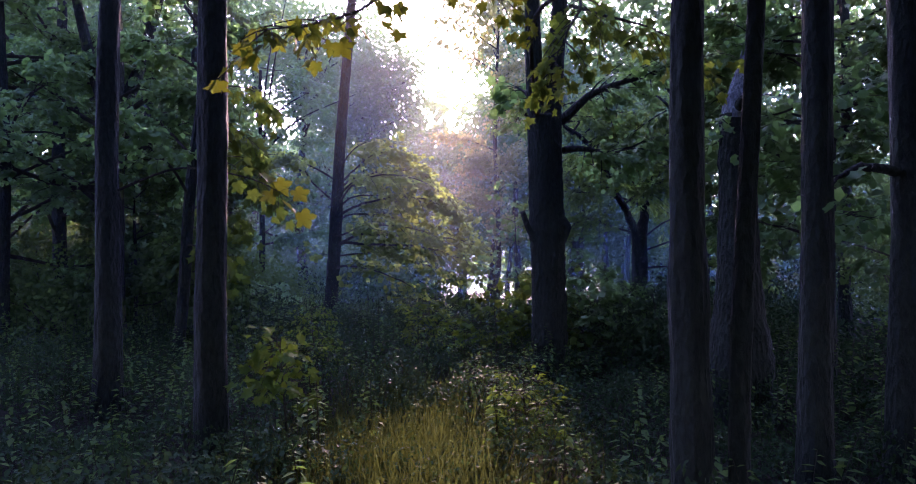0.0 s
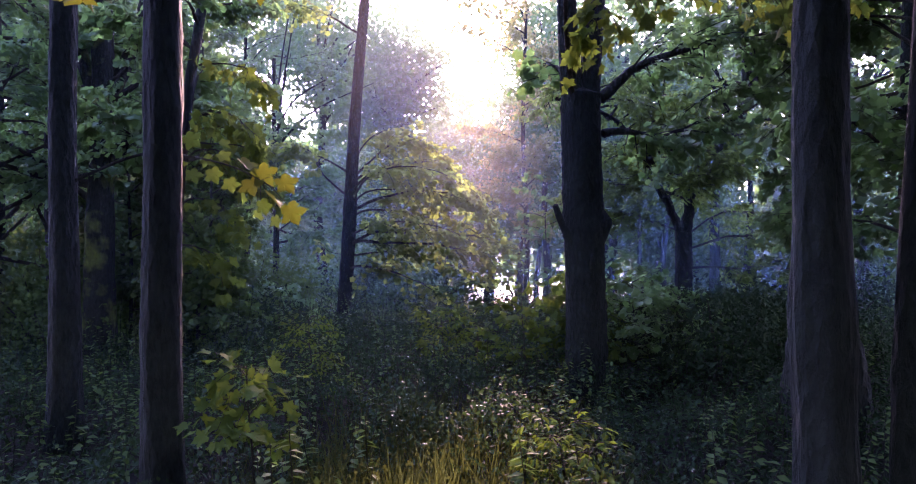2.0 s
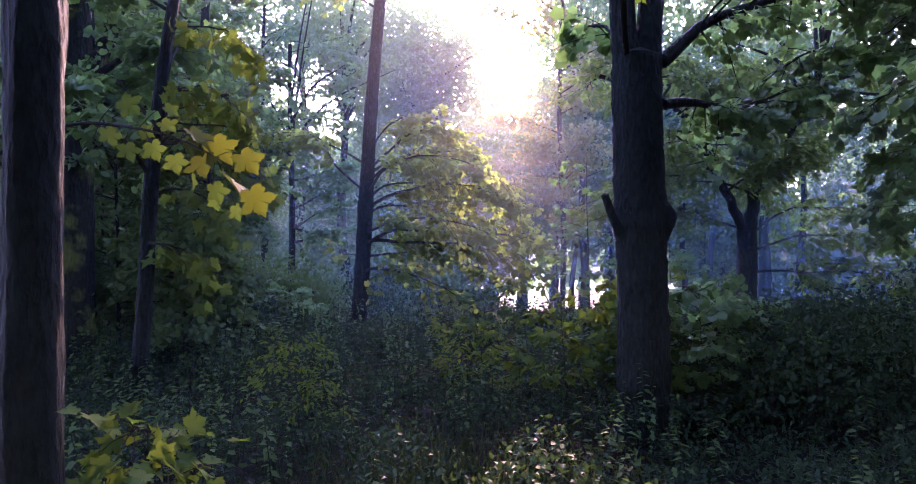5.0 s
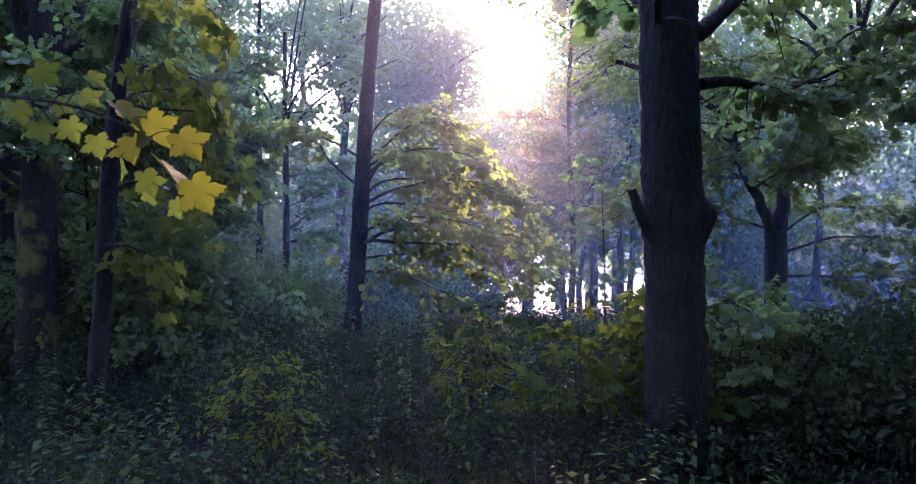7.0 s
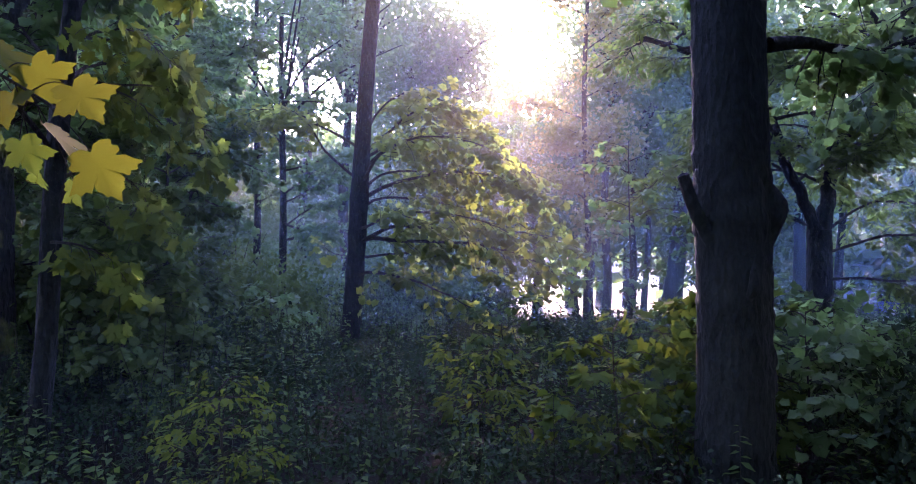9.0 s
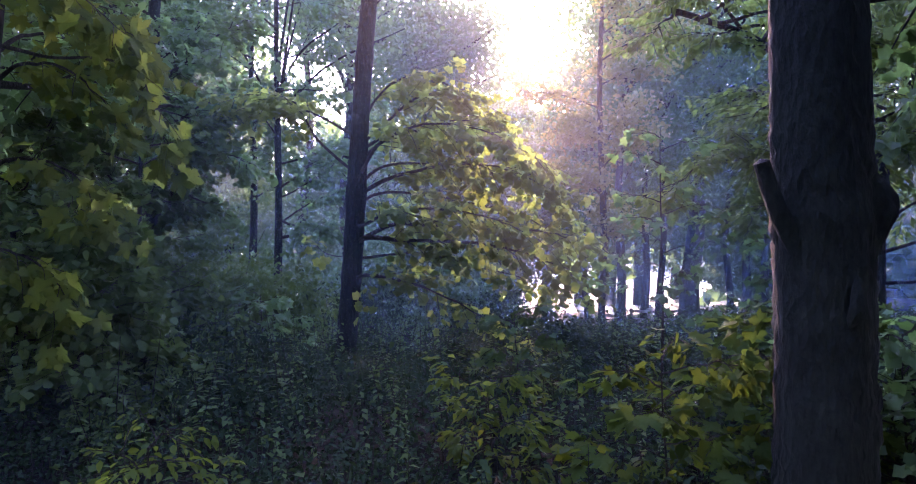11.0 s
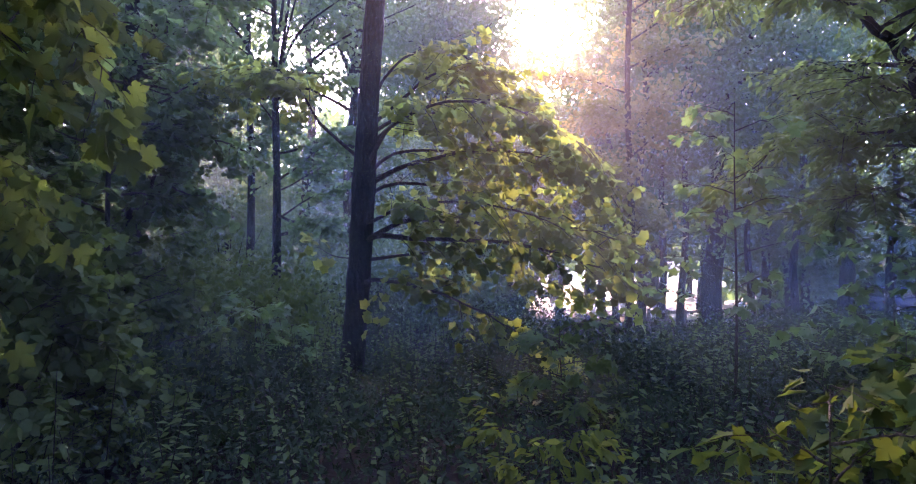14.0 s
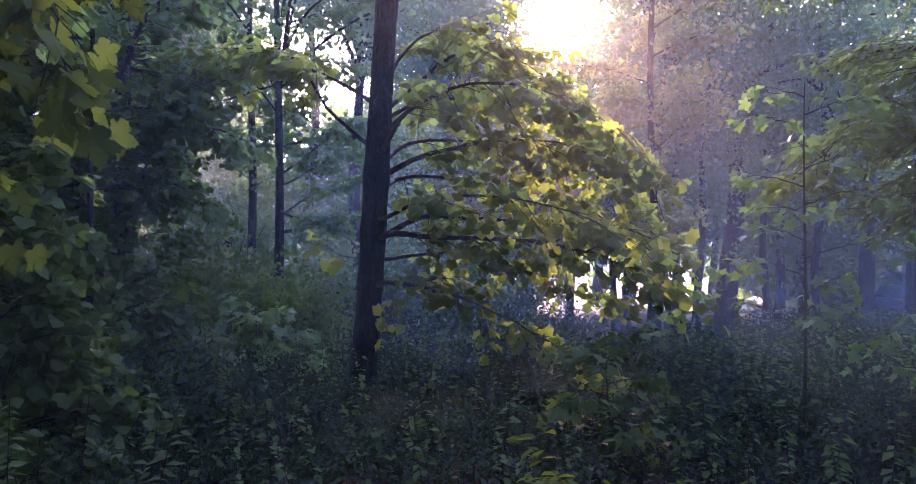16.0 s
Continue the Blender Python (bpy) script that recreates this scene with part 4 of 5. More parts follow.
tall_tree(101, -1.8, 31.5, 0.3, 10.2, (3.6, 3.3, 4.0), "broad round-crowned tree in morning haze", count=720, per=70, size=0.125, spread=0.5, limbs=26, low=0.6, hollow=0.1)
tall_tree(102, -9.9, 29, 0.3, 10.5, (3.7, 3.6, 4.4), "big tree with open branching crown in haze", count=300, per=65, size=0.125, spread=0.6, limbs=24, low=0.5)
tall_tree(103, -3.4, 24.5, 0.2, 9.5, (2.0, 2.2, 2.4), "curved tree behind the slim maple", count=170, per=60, size=0.115, limbs=14)
tall_tree(104, 7.9, 29.5, 0.38, 11, (5.0, 5.0, 4.6), "massive dark trunk in blue haze at the wood's edge", count=240, per=70, size=0.18, limbs=18)
tall_tree(105, 7.4, 34, 0.18, 10, (4.0, 4.0, 4.4), "tree at the wood's edge in haze", count=150, per=60, size=0.2)
tall_tree(106, 13.4, 31.5, 0.3, 10, (4.6, 4.6, 5.0), "tree in blue haze beyond the wood", count=200, per=60, size=0.2)
tall_tree(108, 6.0, 36, 0.16, 8, (2.4, 2.4, 3.5), "slim tree at the meadow's edge", count=90, per=50, size=0.18)
tall_tree(109, -12.5, 27, 0.25, 10, (4.4, 4.4, 5.5), "dense tree deep in the wood", count=220, per=60, size=0.2)
tall_tree(110, -10.0, 20, 0.22, 9, (3.6, 3.6, 4.5), "dense tree deep in the wood", count=200, per=60, size=0.18)
tall_tree(111, 17.5, 27, 0.25, 10, (4.6, 4.6, 6.0), "dense tree in blue shade", count=220, per=60, size=0.2)
tall_tree(112, -17, 33, 0.3, 12, (5.5, 5.0, 7.0), "dense tree deep in the wood", count=240, per=60, size=0.24)
tall_tree(114, 4.6, 26.0, 0.16, 9.5, (2.3, 2.4, 4.2), "tall leafy tree beside the opening", count=150, per=55, size=0.15)
for seed, x, y, h, w, up in ((171, 1.0, 27.6, 6.4, 1.5, 2.6), (172, 2.7, 29.2, 6.6, 1.7, 2.7), (173, 4.4, 30.2, 8.6, 1.9, 3.6), (174, 6.2, 27.4, 8.8, 2.0, 3.8), (175, 9.4, 26.6, 9.0, 2.2, 4.0), (176, -0.6, 28.4, 6.6, 1.6, 2.8)):
    tall_tree(seed, x, y, 0.13, h, (w, w, up), "slim tree in blue haze before the meadow", count=150, per=55, size=0.13, low=-0.5 * up, hollow=0.15, spread=0.45)
tall_tree(115, -3.6, 37, 0.25, 8.5, (3.2, 3.0, 4.2), "rounded tree in haze", count=150, per=55, size=0.2, low=-1.0)
tall_tree(116, -11.5, 37, 0.3, 11, (4.0, 4.0, 5.5), "dense tree in haze", count=200, per=55, size=0.22, low=-1.5)
tall_tree(117, -6.4, 31.0, 0.25, 13.2, (2.9, 2.8, 2.5), "tall tree with a high crown in haze", count=220, per=65, size=0.12, low=0.3)
tall_tree(118, -8.0, 27.0, 0.18, 4.6, (2.3, 2.2, 2.5), "dense young tree deep in the wood", count=150, per=55, size=0.13, hollow=0.1)
for seed, x, y, w in ((121, 14.6, 38.5, 3.0), (122, 12.6, 36.5, 3.2), (123, 16.0, 40, 3.6), (124, 12.0, 43, 3.4), (125, 27, 39, 3.8), (126, -14.5, 41, 3.6), (127, -8.5, 43, 3.0)):
    tall_tree(seed, x, y, 0.24, 7.5, (w, w, 4.6), "dense tree in blue haze at the meadow's edge", count=150, per=55, size=0.22, low=-1.2, hollow=0.2)
# young trees out of view, added to keep side light off the trunks
for seed, x, y in ((151, -6, -1), (154, -5, -6.5), (155, 0.4, -5), (156, 5.4, -3.8), (157, 7.2, 1.2), (158, 8.4, 5.4), (159, 10.5, -1.5), (160, -10.5, 1.5), (161, 3, -8.5), (162, -2.4, -8.6)):
    tall_tree(seed, x, y, 0.1, 5.5, (2.7, 2.7, 2.7), "unseen young tree added to shade the trunks", count=50, per=36, size=0.25, low=-0.6, hollow=0.2)
# trees added beside and behind, mostly unseen, whose crowns darken the wood
k = 0
for x, y in ((-14, 12), (-13, 4), (-9, -0.5), (-12, -5), (-5, -4), (1, -6), (6, -3), (9, 3), (12, 9), (14, 16), (-3, -11), (6, -11), (-15, 20), (13, -6), (-1, -2.2), (3.8, 0.2), (-4.6, -1.0), (-2, -5.5), (-7.5, -2), (3.5, -5), (8, -7), (-9, -9), (1.5, -9.5)):
    k += 1
    tall_tree(130 + k, x, y, 0.2, 9 if abs(x) > 5 else 9.5, (3.8, 3.8, 3.6), "tall forest tree added to close the canopy and shade the wood", count=66 if y < 5 else 45, per=36, size=0.32 if y < 5 else 0.2,
              spread=0.8, limbs=8)


# ---- far woods, fence and mist ----
def far_woods():
    """The rows of trees beyond the meadow and round the wood."""
    rng = np.random.default_rng(61)
    c, stems = [], []
    spots = []
    for k in range(60):
        x = -95 + 190 * (k + rng.uniform(0, 1)) / 60
        spots.append((x, 112 + rng.uniform(-6, 10), rng.uniform(9, 12)))
    for k in range(16):
        spots.append((-6 - 3.4 * k + rng.uniform(-1, 1), 46 + rng.uniform(-4, 8), rng.uniform(9.5, 12) if k not in (1, 2) else 8.5))
        spots.append((11 + 3.4 * k + rng.uniform(-1, 1), 46 + rng.uniform(-4, 6), rng.uniform(11, 14) if k > 3 else 17))
    for k in range(8):
        spots.append((-3.5 + 2.0 * k, 46 + rng.uniform(-1.5, 1.5), rng.uniform(13.0, 14.0)))
    for k in range(12):
        spots.append((16.5 + 2.2 * k, 45 + rng.uniform(-1, 1), rng.uniform(3.4, 4.6)))
    for k in range(52):
        spots.append((-62 + 2.4 * k, 84 + rng.uniform(-3, 3), rng.uniform(4.0, 5)))
    for k in range(20):
        spots.append((-24 - 1.0 * k * rng.uniform(0.7, 1.2), 20 + k * 1.8, rng.uniform(9, 12)))
        spots.append((22 + 1.0 * k * rng.uniform(0.7, 1.2), 14 + k * 1.8, rng.uniform(9, 12)))
    # ring of unseen trees behind, which closes off low sky light
    for k in range(40):
        a = math.pi + math.pi * k / 39
        spots.append((30 * math.cos(a), 6 + 26 * math.sin(a), rng.uniform(12, 16)))
    for x, y, h in spots:
        z = float(ground_z(x, y))
        high = -5 < x < 13 and y < 50
        data, _ = clumps((x, y, z + h * (0.58 if high else 0.54)), (max(1.6, h * 0.22), max(1.6, h * 0.22), h * (0.4 if high else 0.45)), 34 if abs(x) < 32 and 40 < y < 95 else 22, 14, 1.1, rng, spread=1.1, hollow=0.3)
        c.append(leaves(KITE, *data))
        stems += tube(np.array([(x, y, z - 0.3), (x + 0.1, y, z + h * 0.3), (x, y, z + h * 0.7)]), [0.35, 0.28, 0.1], 7)
    t = thing("far_woods", (0, 66, -2.5), "hazy woods beyond the meadow", "woods", kind="stuff")
    part("foliage", c, LEAF_HIGH, t, kind="stuff")
    part("trunks", stems, BARK, t, kind="stuff")


far_woods()


def shrub(seed, x, y, wide, high, label, leaf=None, size=0.12, count=46, per=42, stems=7):
    """A bush of several stems with clumped foliage down to the ground."""
    rng = np.random.default_rng(seed)
    z = float(ground_z(x, y))
    t = thing("shrub", (x, y, z), label, "shrub")
    data, mid = clumps((x, y, z + high * 0.5), (wide, wide, high * 0.5), count, per, size, rng, spread=0.28, hollow=0.35, flat=0.5)
    data[0][:, 2] = np.maximum(data[0][:, 2], z + 0.05)
    part("crown", [leaves(LITTLE if size < 0.08 else KITE, *data)], leaf or LEAF, t, kind="stuff")
    for k in range(stems):
        end = mid[rng.integers(len(mid))]
        p = curve([(x + rng.normal(0, 0.08), y, z - 0.1), ((x + end[0]) / 2, (y + end[1]) / 2, z + high * 0.4), end], 10)
        part("stem", tube(p, np.linspace(0.025, 0.006, 10), 6, 0.03, rng), TWIG, t)


for seed, x, y, wide, high in ((201, -3.3, 16.6, 1.2, 1.7), (202, -5.2, 18.5, 1.5, 2.0), (203, -7.2, 18.2, 1.7, 3.0), (204, -2.2, 19.0, 1.2, 1.3), (205, -4.4, 22.5, 1.8, 2.4),
                               (206, -8.8, 17.0, 1.6, 3.0), (207, -1.0, 22.5, 1.3, 2.6), (208, -9.4, 22.5, 2.2, 4.2), (209, 0.9, 21.8, 1.2, 1.1), (210, -6.9, 24.5, 2.2, 4.6),
                               (211, -5.6, 13.2, 1.1, 1.7), (212, -7.3, 11.8, 1.3, 2.2), (213, -3.9, 12.6, 0.9, 1.4), (236, -4.9, 13.7, 1.0, 2.0), (237, -3.7, 15.5, 1.0, 1.9), (238, -5.6, 11.4, 0.9, 1.6), (214, 6.0, 12.2, 0.9, 0.8), (215, 8.2, 13.4, 1.2, 1.3),
                               (216, 9.6, 17.5, 1.4, 0.8), (219, 3.9, 10.6, 0.9, 0.75),
                               (221, 3.4, 8.5, 0.8, 1.15), (222, 1.6, 13.4, 0.9, 0.75), (223, 0.4, 14.6, 0.9, 0.7), (224, -2.6, 11.8, 0.8, 0.9), (225, 5.2, 15.6, 0.9, 0.65), (226, 4.7, 9.4, 0.9, 1.05),
                               (227, -13, 21, 2.4, 5.0), (228, -11.2, 15.5, 2.0, 4.0), (229, -9.2, 11.5, 1.6, 3.2), (230, -4.2, 27.5, 2.2, 4.4), (231, -9.5, 28, 2.6, 5.5), (232, 0.6, 27.5, 1.9, 4.0),
                               (233, 19.5, 24, 2.4, 5.0), (234, 11.0, 13.5, 1.8, 4.0), (235, 8.9, 10.6, 1.4, 3.0), (245, -2.4, 29.5, 2.2, 4.8), (246, -0.6, 33.0, 2.2, 4.6), (247, -1.6, 25.4, 1.7, 3.0), (239, 5.6, 20.0, 1.3, 0.65), (240, 7.6, 21.4, 1.5, 0.7), (241, 3.4, 18.2, 1.1, 0.6), (242, 9.6, 24.0, 1.8, 0.8), (243, 6.4, 17.4, 1.1, 0.6), (244, 7.9, 18.4, 1.2, 0.7)):
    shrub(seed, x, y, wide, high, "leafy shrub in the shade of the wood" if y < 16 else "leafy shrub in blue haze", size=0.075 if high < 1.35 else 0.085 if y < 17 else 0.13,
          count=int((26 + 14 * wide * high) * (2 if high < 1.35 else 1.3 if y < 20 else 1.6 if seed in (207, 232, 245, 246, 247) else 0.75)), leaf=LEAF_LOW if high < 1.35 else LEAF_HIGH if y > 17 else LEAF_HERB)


def beam(a, b, w, h):
    """A squared timber from a to b with softened edges."""
    a, b = np.asarray(a, float), np.asarray(b, float)
    d = unit(b - a)
    s = unit(np.cross(d, [0.01, 0.02, 1.0])) if abs(d[2]) < 0.9 else np.array([1.0, 0, 0])
    u = np.cross(s, d)
    ring = [(-1, -0.8), (-0.8, -1), (0.8, -1), (1, -0.8), (1, 0.8), (0.8, 1), (-0.8, 1), (-1, 0.8)]
    v = np.array([e + s * p * w / 2 + u * q * h / 2 for e in (a, b) for p, q in ring])
    f = np.array([[k, (k + 1) % 8, 8 + (k + 1) % 8, 8 + k] for k in range(8)])
    caps = np.array([[k, k + 1, 7 - (k + 1), 7 - k] for k in range(3)])
    return [(v, f), (v[:8], caps), (v[8:], caps)]


def fence():
    t = thing("fence", (6.2, 30, float(ground_z(6.2, 30))), "low post-and-rail wooden fence at the meadow's edge", "fence")
    xs = [5.9, 6.15, 6.8, 7.45, 8.4, 9.4, 10.4]
    for x in xs:
        z = float(ground_z(x, 31))
        part("post", beam((x, 31, z - 0.3), (x, 31, z + 0.72), 0.11, 0.11), FENCE_WOOD, t, smooth=False)
    for a, b in zip(xs[1:], xs[2:]):
        for h in (0.3, 0.62):
            part("rail", beam((a, 30.93, float(ground_z(a, 31)) + h), (b, 30.93, float(ground_z(b, 31)) + h), 0.05, 0.1), FENCE_WOOD, t, smooth=False)


fence()


def loft(sections):
    """A closed skin over a row of equal rings."""
    v = np.concatenate(sections)
    n, m = len(sections), len(sections[0])
    q = np.array([[i * m + j, i * m + (j + 1) % m, (i + 1) * m + (j + 1) % m, (i + 1) * m + j] for i in range(n - 1) for j in range(m)])
    return [(v, q), (sections[0], np.arange(m)[None, ::-1]), (sections[-1], np.arange(m)[None])]


def parked_car(x, y, turn):
    """An estate car beyond the trees, side on."""
    t = thing("car", (x, y, float(ground_z(x, y))), "blue estate car parked beyond the trees in haze", "car")
    z0, c, s = float(ground_z(x, y)), math.cos(turn), math.sin(turn)
    def at(p):
        p = np.asarray(p, float).reshape(-1, 3)
        return np.c_[x + c * p[:, 0] - s * p[:, 1], y + s * p[:, 0] + c * p[:, 1], z0 + p[:, 2]]
    def ring(u, w, lo, hi):
        r = [(-w, lo + 0.08), (-w * 0.9, lo), (w * 0.9, lo), (w, lo + 0.08), (w, hi - 0.1), (w * 0.92, hi), (-w * 0.92, hi), (-w, hi - 0.1)]
        return at([(u, a, h) for a, h in r])
    part("body", loft([ring(u, w, lo, hi) for u, w, lo, hi in ((-2.2, 0.7, 0.4, 0.8), (-2.1, 0.82, 0.26, 0.92), (-1.0, 0.87, 0.22, 0.95), (1.0, 0.87, 0.22, 0.93), (1.9, 0.84, 0.24, 0.84), (2.2, 0.7, 0.36, 0.7))]), CAR_PAINT, t)
    cabin = [ring(u, w, 0.9, hi) for u, w, hi in ((-2.05, 0.74, 0.98), (-1.75, 0.72, 1.42), (-0.6, 0.71, 1.48), (0.4, 0.71, 1.46), (1.15, 0.74, 0.98))]
    body = part("cabin", loft(cabin), CAR_PAINT, t)
    for side in (-1, 1):
        for a, b in ((-1.65, -0.75), (-0.68, 0.1), (0.17, 0.72)):
            q = at([(a, side * 0.735, 0.99), (b + (0.16 if b > 0.5 else 0), side * 0.735, 0.99), (b - (0.12 if b > 0.5 else 0), side * 0.725, 1.36), (a + 0.06, side * 0.725, 1.36)])
            back = at([(a, side * 0.70, 0.99), (b, side * 0.70, 0.99), (b, side * 0.70, 1.36), (a + 0.06, side * 0.70, 1.36)])
            part("side_window", loft([back, q]), CAR_GLASS, body, smooth=False)
    part("rear_window", loft([at([(-2.0, -0.6, 1.0), (-2.0, 0.6, 1.0), (-1.78, 0.55, 1.36), (-1.78, -0.55, 1.36)]), at([(-2.05, -0.6, 1.02), (-2.05, 0.6, 1.02), (-1.83, 0.55, 1.38), (-1.83, -0.55, 1.38)])]), CAR_GLASS, body, smooth=False)
    part("windscreen", loft([at([(1.1, -0.6, 1.0), (1.1, 0.6, 1.0), (0.5, 0.55, 1.38), (0.5, -0.55, 1.38)]), at([(1.16, -0.6, 1.03), (1.16, 0.6, 1.03), (0.55, 0.55, 1.42), (0.55, -0.55, 1.42)])]), CAR_GLASS, body, smooth=False)
    for side in (-1, 1):
        part("tail_lamp", loft([at([(-2.12, side * 0.6, 0.66), (-2.12, side * 0.8, 0.66), (-2.12, side * 0.8, 0.84), (-2.12, side * 0.6, 0.84)]), at([(-2.18, side * 0.62, 0.68), (-2.18, side * 0.78, 0.68), (-2.18, side * 0.78, 0.82), (-2.18, side * 0.62, 0.82)])]), LAMP_GLASS, t)
        for u in (-1.35, 1.35):
            a = np.linspace(0, 2 * math.pi, 20, endpoint=False)
            def disc(r, w):
                return at(np.c_[u + r * np.cos(a), np.full(20, w), 0.31 + r * np.sin(a)])
            wheel = part("wheel", loft([disc(0.28, side * 0.66), disc(0.31, side * 0.69), disc(0.31, side * 0.84), disc(0.28, side * 0.875)]), RUBBER, t)
            part("rim", loft([disc(0.2, side * 0.87), disc(0.19, side * 0.89)]), METAL, wheel)


parked_car(22.0, 42.0, 0.35)
tall_tree(128, 14.9, 31.2, 0.2, 9.5, (3.4, 3.4, 4.0), "dark leaning tree in blue haze", count=110, per=50, size=0.18)
tall_tree(129, 10.6, 33.0, 0.16, 9.0, (2.6, 2.6, 3.6), "thin tree in blue haze at the meadow's edge", count=90, per=50, size=0.18)


def mist(name, y, half, tall, density, swing=0.0):
    """A bank of ground mist, drawn as one upright tinted sheet, thin enough to see through."""
    xs = np.linspace(-half, half, 40)
    zs = np.linspace(0, tall, 6)
    X, Z = np.meshgrid(xs, zs)
    Y = 0.004 * X ** 2 + 0.6 * np.sin(X * 0.15) + swing * np.clip((X - 2) / 5, 0, 1)
    i, j = np.meshgrid(np.arange(5), np.arange(39), indexing="ij")
    q = np.stack([i * 40 + j, i * 40 + j + 1, (i + 1) * 40 + j + 1, (i + 1) * 40 + j], -1).reshape(-1, 4)
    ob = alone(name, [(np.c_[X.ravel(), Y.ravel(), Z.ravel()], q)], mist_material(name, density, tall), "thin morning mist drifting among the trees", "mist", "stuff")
    ob.location = (0, y, float(ground_z(0, y)) + 0.05)


# the two nearest sheets are added to lift the darks behind them
mist("mist", 9.25, 20, 9, 0.008)
mist("mist", 11.9, 22, 9, 0.018)
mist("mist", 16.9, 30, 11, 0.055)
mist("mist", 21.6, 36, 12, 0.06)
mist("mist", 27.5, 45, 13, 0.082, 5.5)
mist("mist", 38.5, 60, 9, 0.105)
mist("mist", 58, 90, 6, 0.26)


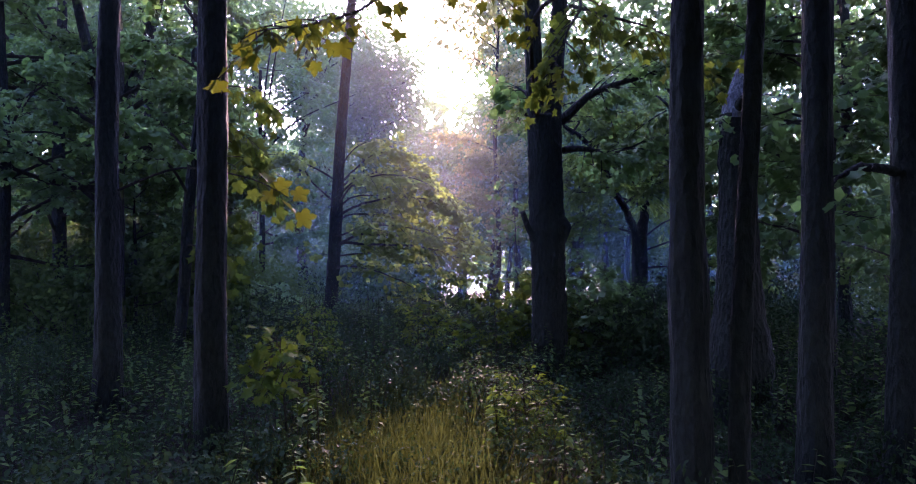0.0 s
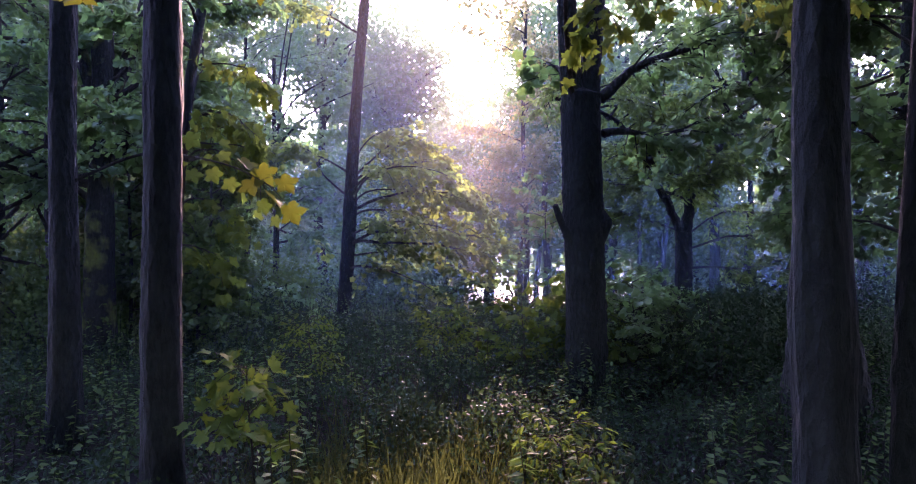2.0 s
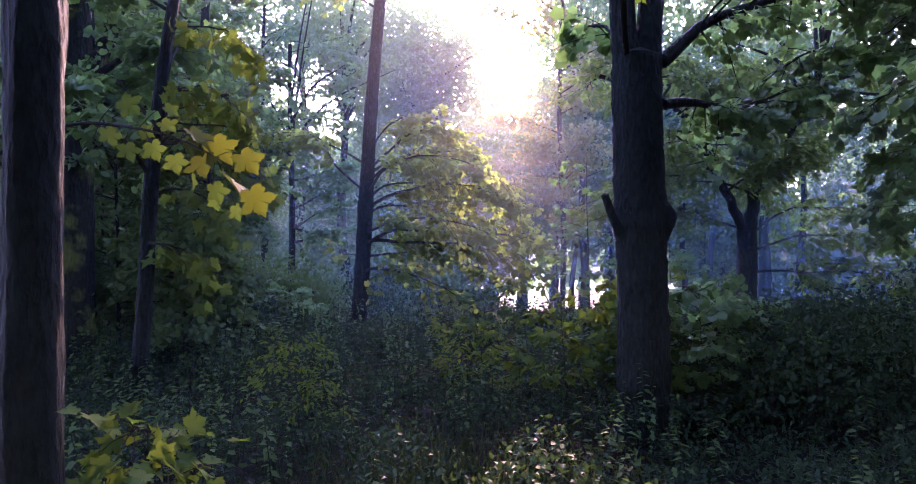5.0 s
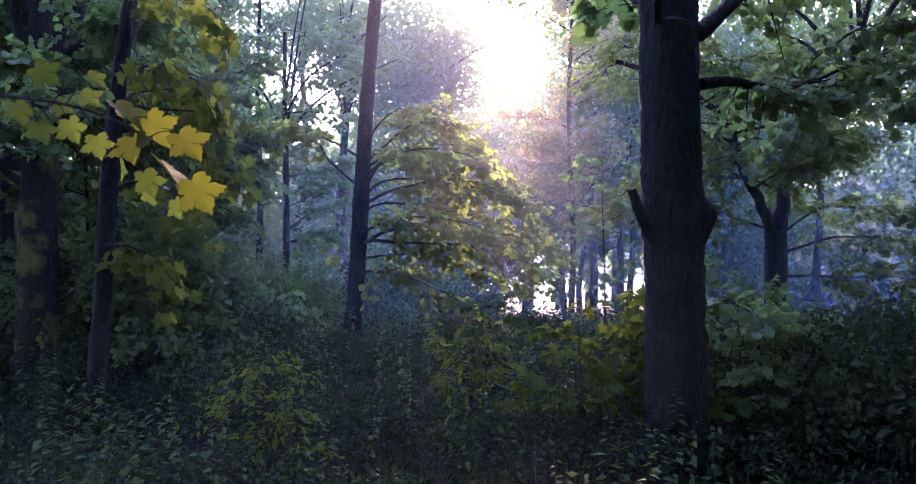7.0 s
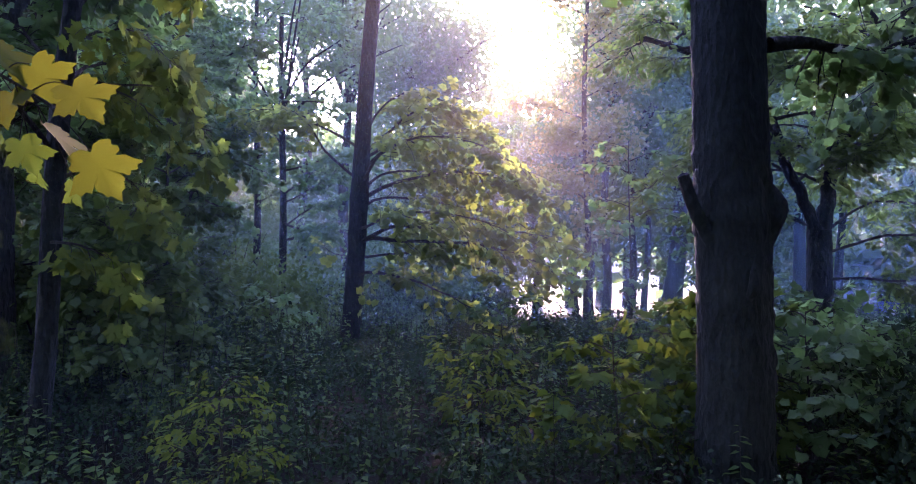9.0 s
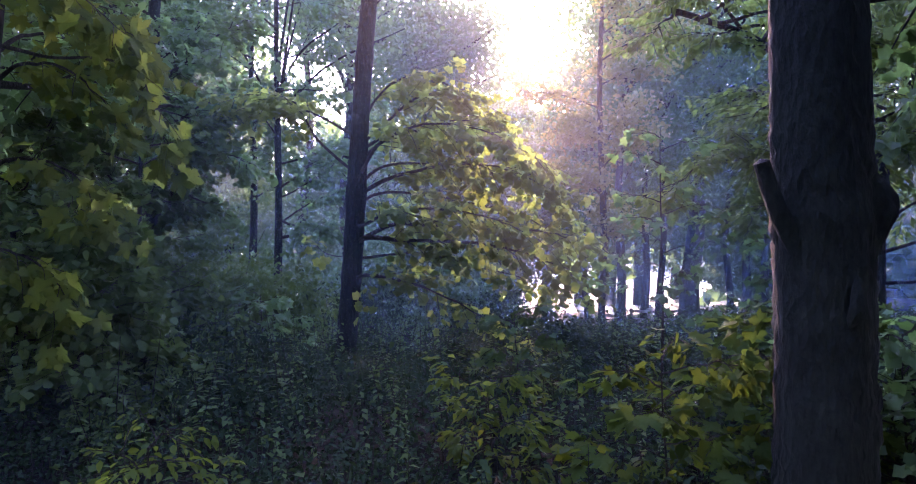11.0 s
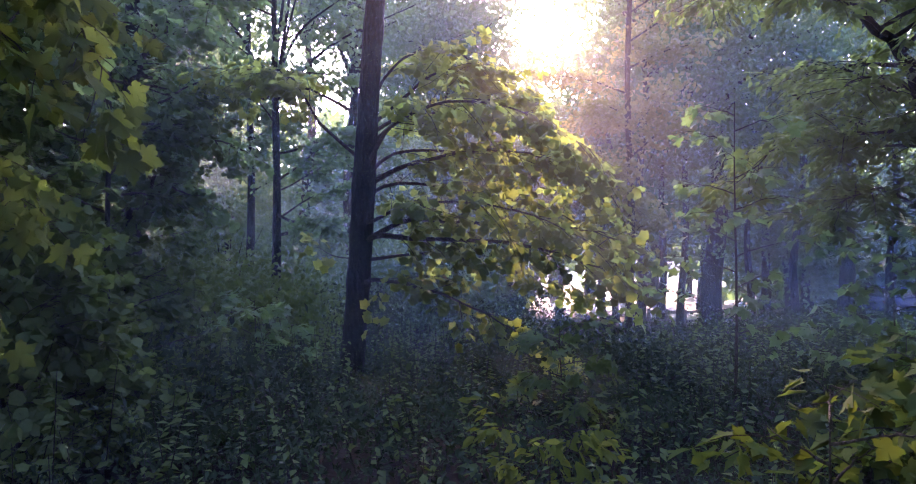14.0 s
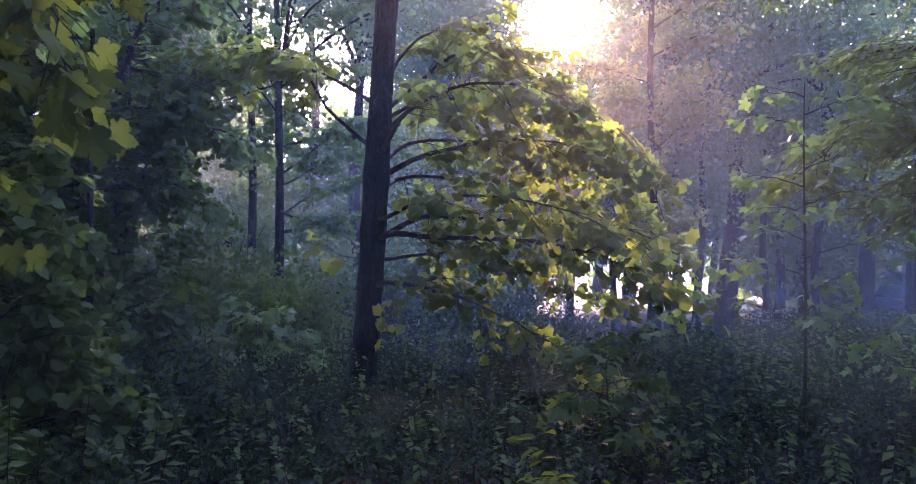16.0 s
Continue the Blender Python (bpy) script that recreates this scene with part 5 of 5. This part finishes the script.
# ---- undergrowth ----
def undergrowth():
    rng = np.random.default_rng(81)
    n = 280000
    y = -2.5 + 20.5 * rng.uniform(0, 1, n)
    x = rng.uniform(-1, 1, n) * (4.2 + 0.22 * y) + rng.normal(0, 1.0, n)
    lump = np.array([noise.noise((a * 0.9, b * 0.9, 0.0)) + 0.6 * noise.noise((a * 2.3, b * 2.3, 5.0)) for a, b in zip(x, y)])
    tall = 0.34 + 0.58 * lump
    tall += 0.3 * np.exp(-((x + 0.2) / 2.2) ** 2 - ((y - 11.5) / 2.2) ** 2) + 0.3 * np.exp(-((x - 4) / 2.2) ** 2 - ((y - 9.5) / 3) ** 2)
    tall = np.clip(tall, 0.04, np.where(y > 11.5, 0.62, 1.0))
    keep = (np.abs(x - 0.05) > 0.5) | (y > 5.5) | (tall < 0.42)
    x, y, tall = x[keep], y[keep], tall[keep]
    n = len(x)
    z = ground_z(x, y) + tall * rng.uniform(0.1, 1.0, n) ** 0.6
    P = np.c_[x, y, z]
    D = unit(rng.normal(0, 1, (n, 3)) + [0, 0, -0.15])
    N = rng.normal(0, 0.5, (n, 3)) + [0, 0, 1]
    S = rng.uniform(0.024, 0.062, n) * (1 + 0.2 * (y > 10))
    t = thing("undergrowth", (0, 9, 0), "dense dark brambles and nettles covering the wood's floor", "undergrowth", kind="stuff")
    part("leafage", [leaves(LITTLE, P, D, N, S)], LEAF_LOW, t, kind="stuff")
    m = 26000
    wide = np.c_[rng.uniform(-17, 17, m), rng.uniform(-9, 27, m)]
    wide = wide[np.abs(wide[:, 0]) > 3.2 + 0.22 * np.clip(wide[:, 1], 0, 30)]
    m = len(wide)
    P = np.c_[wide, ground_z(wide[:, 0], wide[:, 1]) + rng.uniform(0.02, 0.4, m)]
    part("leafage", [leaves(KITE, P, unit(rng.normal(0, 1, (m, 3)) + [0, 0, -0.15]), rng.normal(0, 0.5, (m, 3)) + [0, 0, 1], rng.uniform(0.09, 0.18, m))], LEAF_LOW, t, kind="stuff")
    nettles, stems = [], []
    for k in range(1500):
        i = rng.integers(0, n)
        if abs(x[i] - 0.05) < 0.4 and y[i] < 7.5:
            continue
        h = rng.uniform(0.35, 0.75) + 0.25 * (y[i] > 9)
        lean = rng.normal(0, 0.16, 2)
        foot = np.array([x[i], y[i], float(ground_z(x[i], y[i]))])
        count = int(h * 26)
        s = np.linspace(0.25, 1.0, count)
        a = np.arange(count) * 1.57 + rng.uniform(0, 6.3) + (np.arange(count) % 2) * 1.57
        place = foot + np.c_[lean[0] * s * h, lean[1] * s * h, s * h]
        way = np.c_[np.cos(a), np.sin(a), rng.uniform(-0.5, 0.1, count)]
        nettles.append(leaves(LITTLE, place, way, rng.normal(0, 0.3, (count, 3)) + [0, 0, 1], rng.uniform(0.7, 1.2, count) * (0.04 + 0.05 * np.sin(np.pi * s ** 1.5))))
        stems += tube(np.array([foot, foot + [lean[0] * h * 0.5, lean[1] * h * 0.5, h * 0.5], place[-1]]), [0.005, 0.004, 0.002], 3)
    part("nettles", nettles, LEAF_HERB, t, kind="stuff")
    sprouts = []
    for k in range(420):
        i = rng.integers(0, n)
        if y[i] < 6.5 or abs(x[i] - 0.05) < 0.5 and y[i] < 8.0:
            continue
        h, count = rng.uniform(0.3, 0.8), rng.integers(7, 15)
        a = rng.uniform(0, 6.3) + np.arange(count) * 1.9
        s = np.linspace(0.4, 1.0, count)
        out = rng.uniform(0.08, 0.24, count) * (1.3 - 0.8 * s)
        foot = np.array([x[i], y[i], float(ground_z(x[i], y[i]))])
        spot = foot + np.c_[np.cos(a) * out, np.sin(a) * out, s * h]
        way = np.c_[np.cos(a), np.sin(a), rng.uniform(-0.4, 0.1, count)]
        sprouts.append(leaves(MAPLE, spot, way, rng.normal(0, 0.28, (count, 3)) + [0, 0, 1], rng.uniform(0.04, 0.07, count)))
        stems += tube(np.array([foot, foot + [0.01, 0, h * 0.5], foot + [0, 0, h]]), [0.005, 0.004, 0.002], 3)
    part("herb_stems", stems, TWIG, t, kind="stuff")
    part("maple_seedlings", sprouts, LEAF_SEEDLING, t, kind="stuff")
    m = 2600
    pick = rng.integers(0, n, m)
    lo = np.c_[x[pick], y[pick], ground_z(x[pick], y[pick]) - 0.02]
    hi = np.c_[x[pick] + rng.normal(0, 0.08, m), y[pick] + rng.normal(0, 0.08, m), lo[:, 2] + tall[pick] * 1.05]
    way = hi - lo
    part("stalks", [leaves(BLADE, lo, way, rng.normal(0, 1, (m, 3)), np.linalg.norm(way, axis=1))], TWIG, t, kind="stuff")


undergrowth()


def grass():
    rng = np.random.default_rng(82)
    n = 17000
    x, y = rng.normal(0.05, 0.62, n), rng.triangular(-3.0, 3.0, 8.0, n)
    x += 0.25 * np.sin(y)
    z = ground_z(x, y) - 0.02
    way = np.c_[rng.normal(0, 0.3, n), rng.normal(0, 0.3, n), np.ones(n)]
    size = rng.uniform(0.16, 0.56, n) * (1 - 0.4 * np.abs(x) / 3)
    blades = leaves(BLADE, np.c_[x, y, z], way, rng.normal(0, 1, (n, 3)), size)
    m = 9000
    pick = rng.integers(0, n, m)
    tip = np.c_[x, y, z][pick] + unit(way[pick]) * (size[pick] * rng.uniform(0.75, 1.0, m))[:, None]
    seeds = leaves(KITE, tip, unit(way[pick] + rng.normal(0, 0.5, (m, 3))), rng.normal(0, 1, (m, 3)), rng.uniform(0.012, 0.03, m))
    alone("grass", [blades, seeds], GRASS, "tall seeding grass in a sunlit strip", "grass", "stuff")


grass()
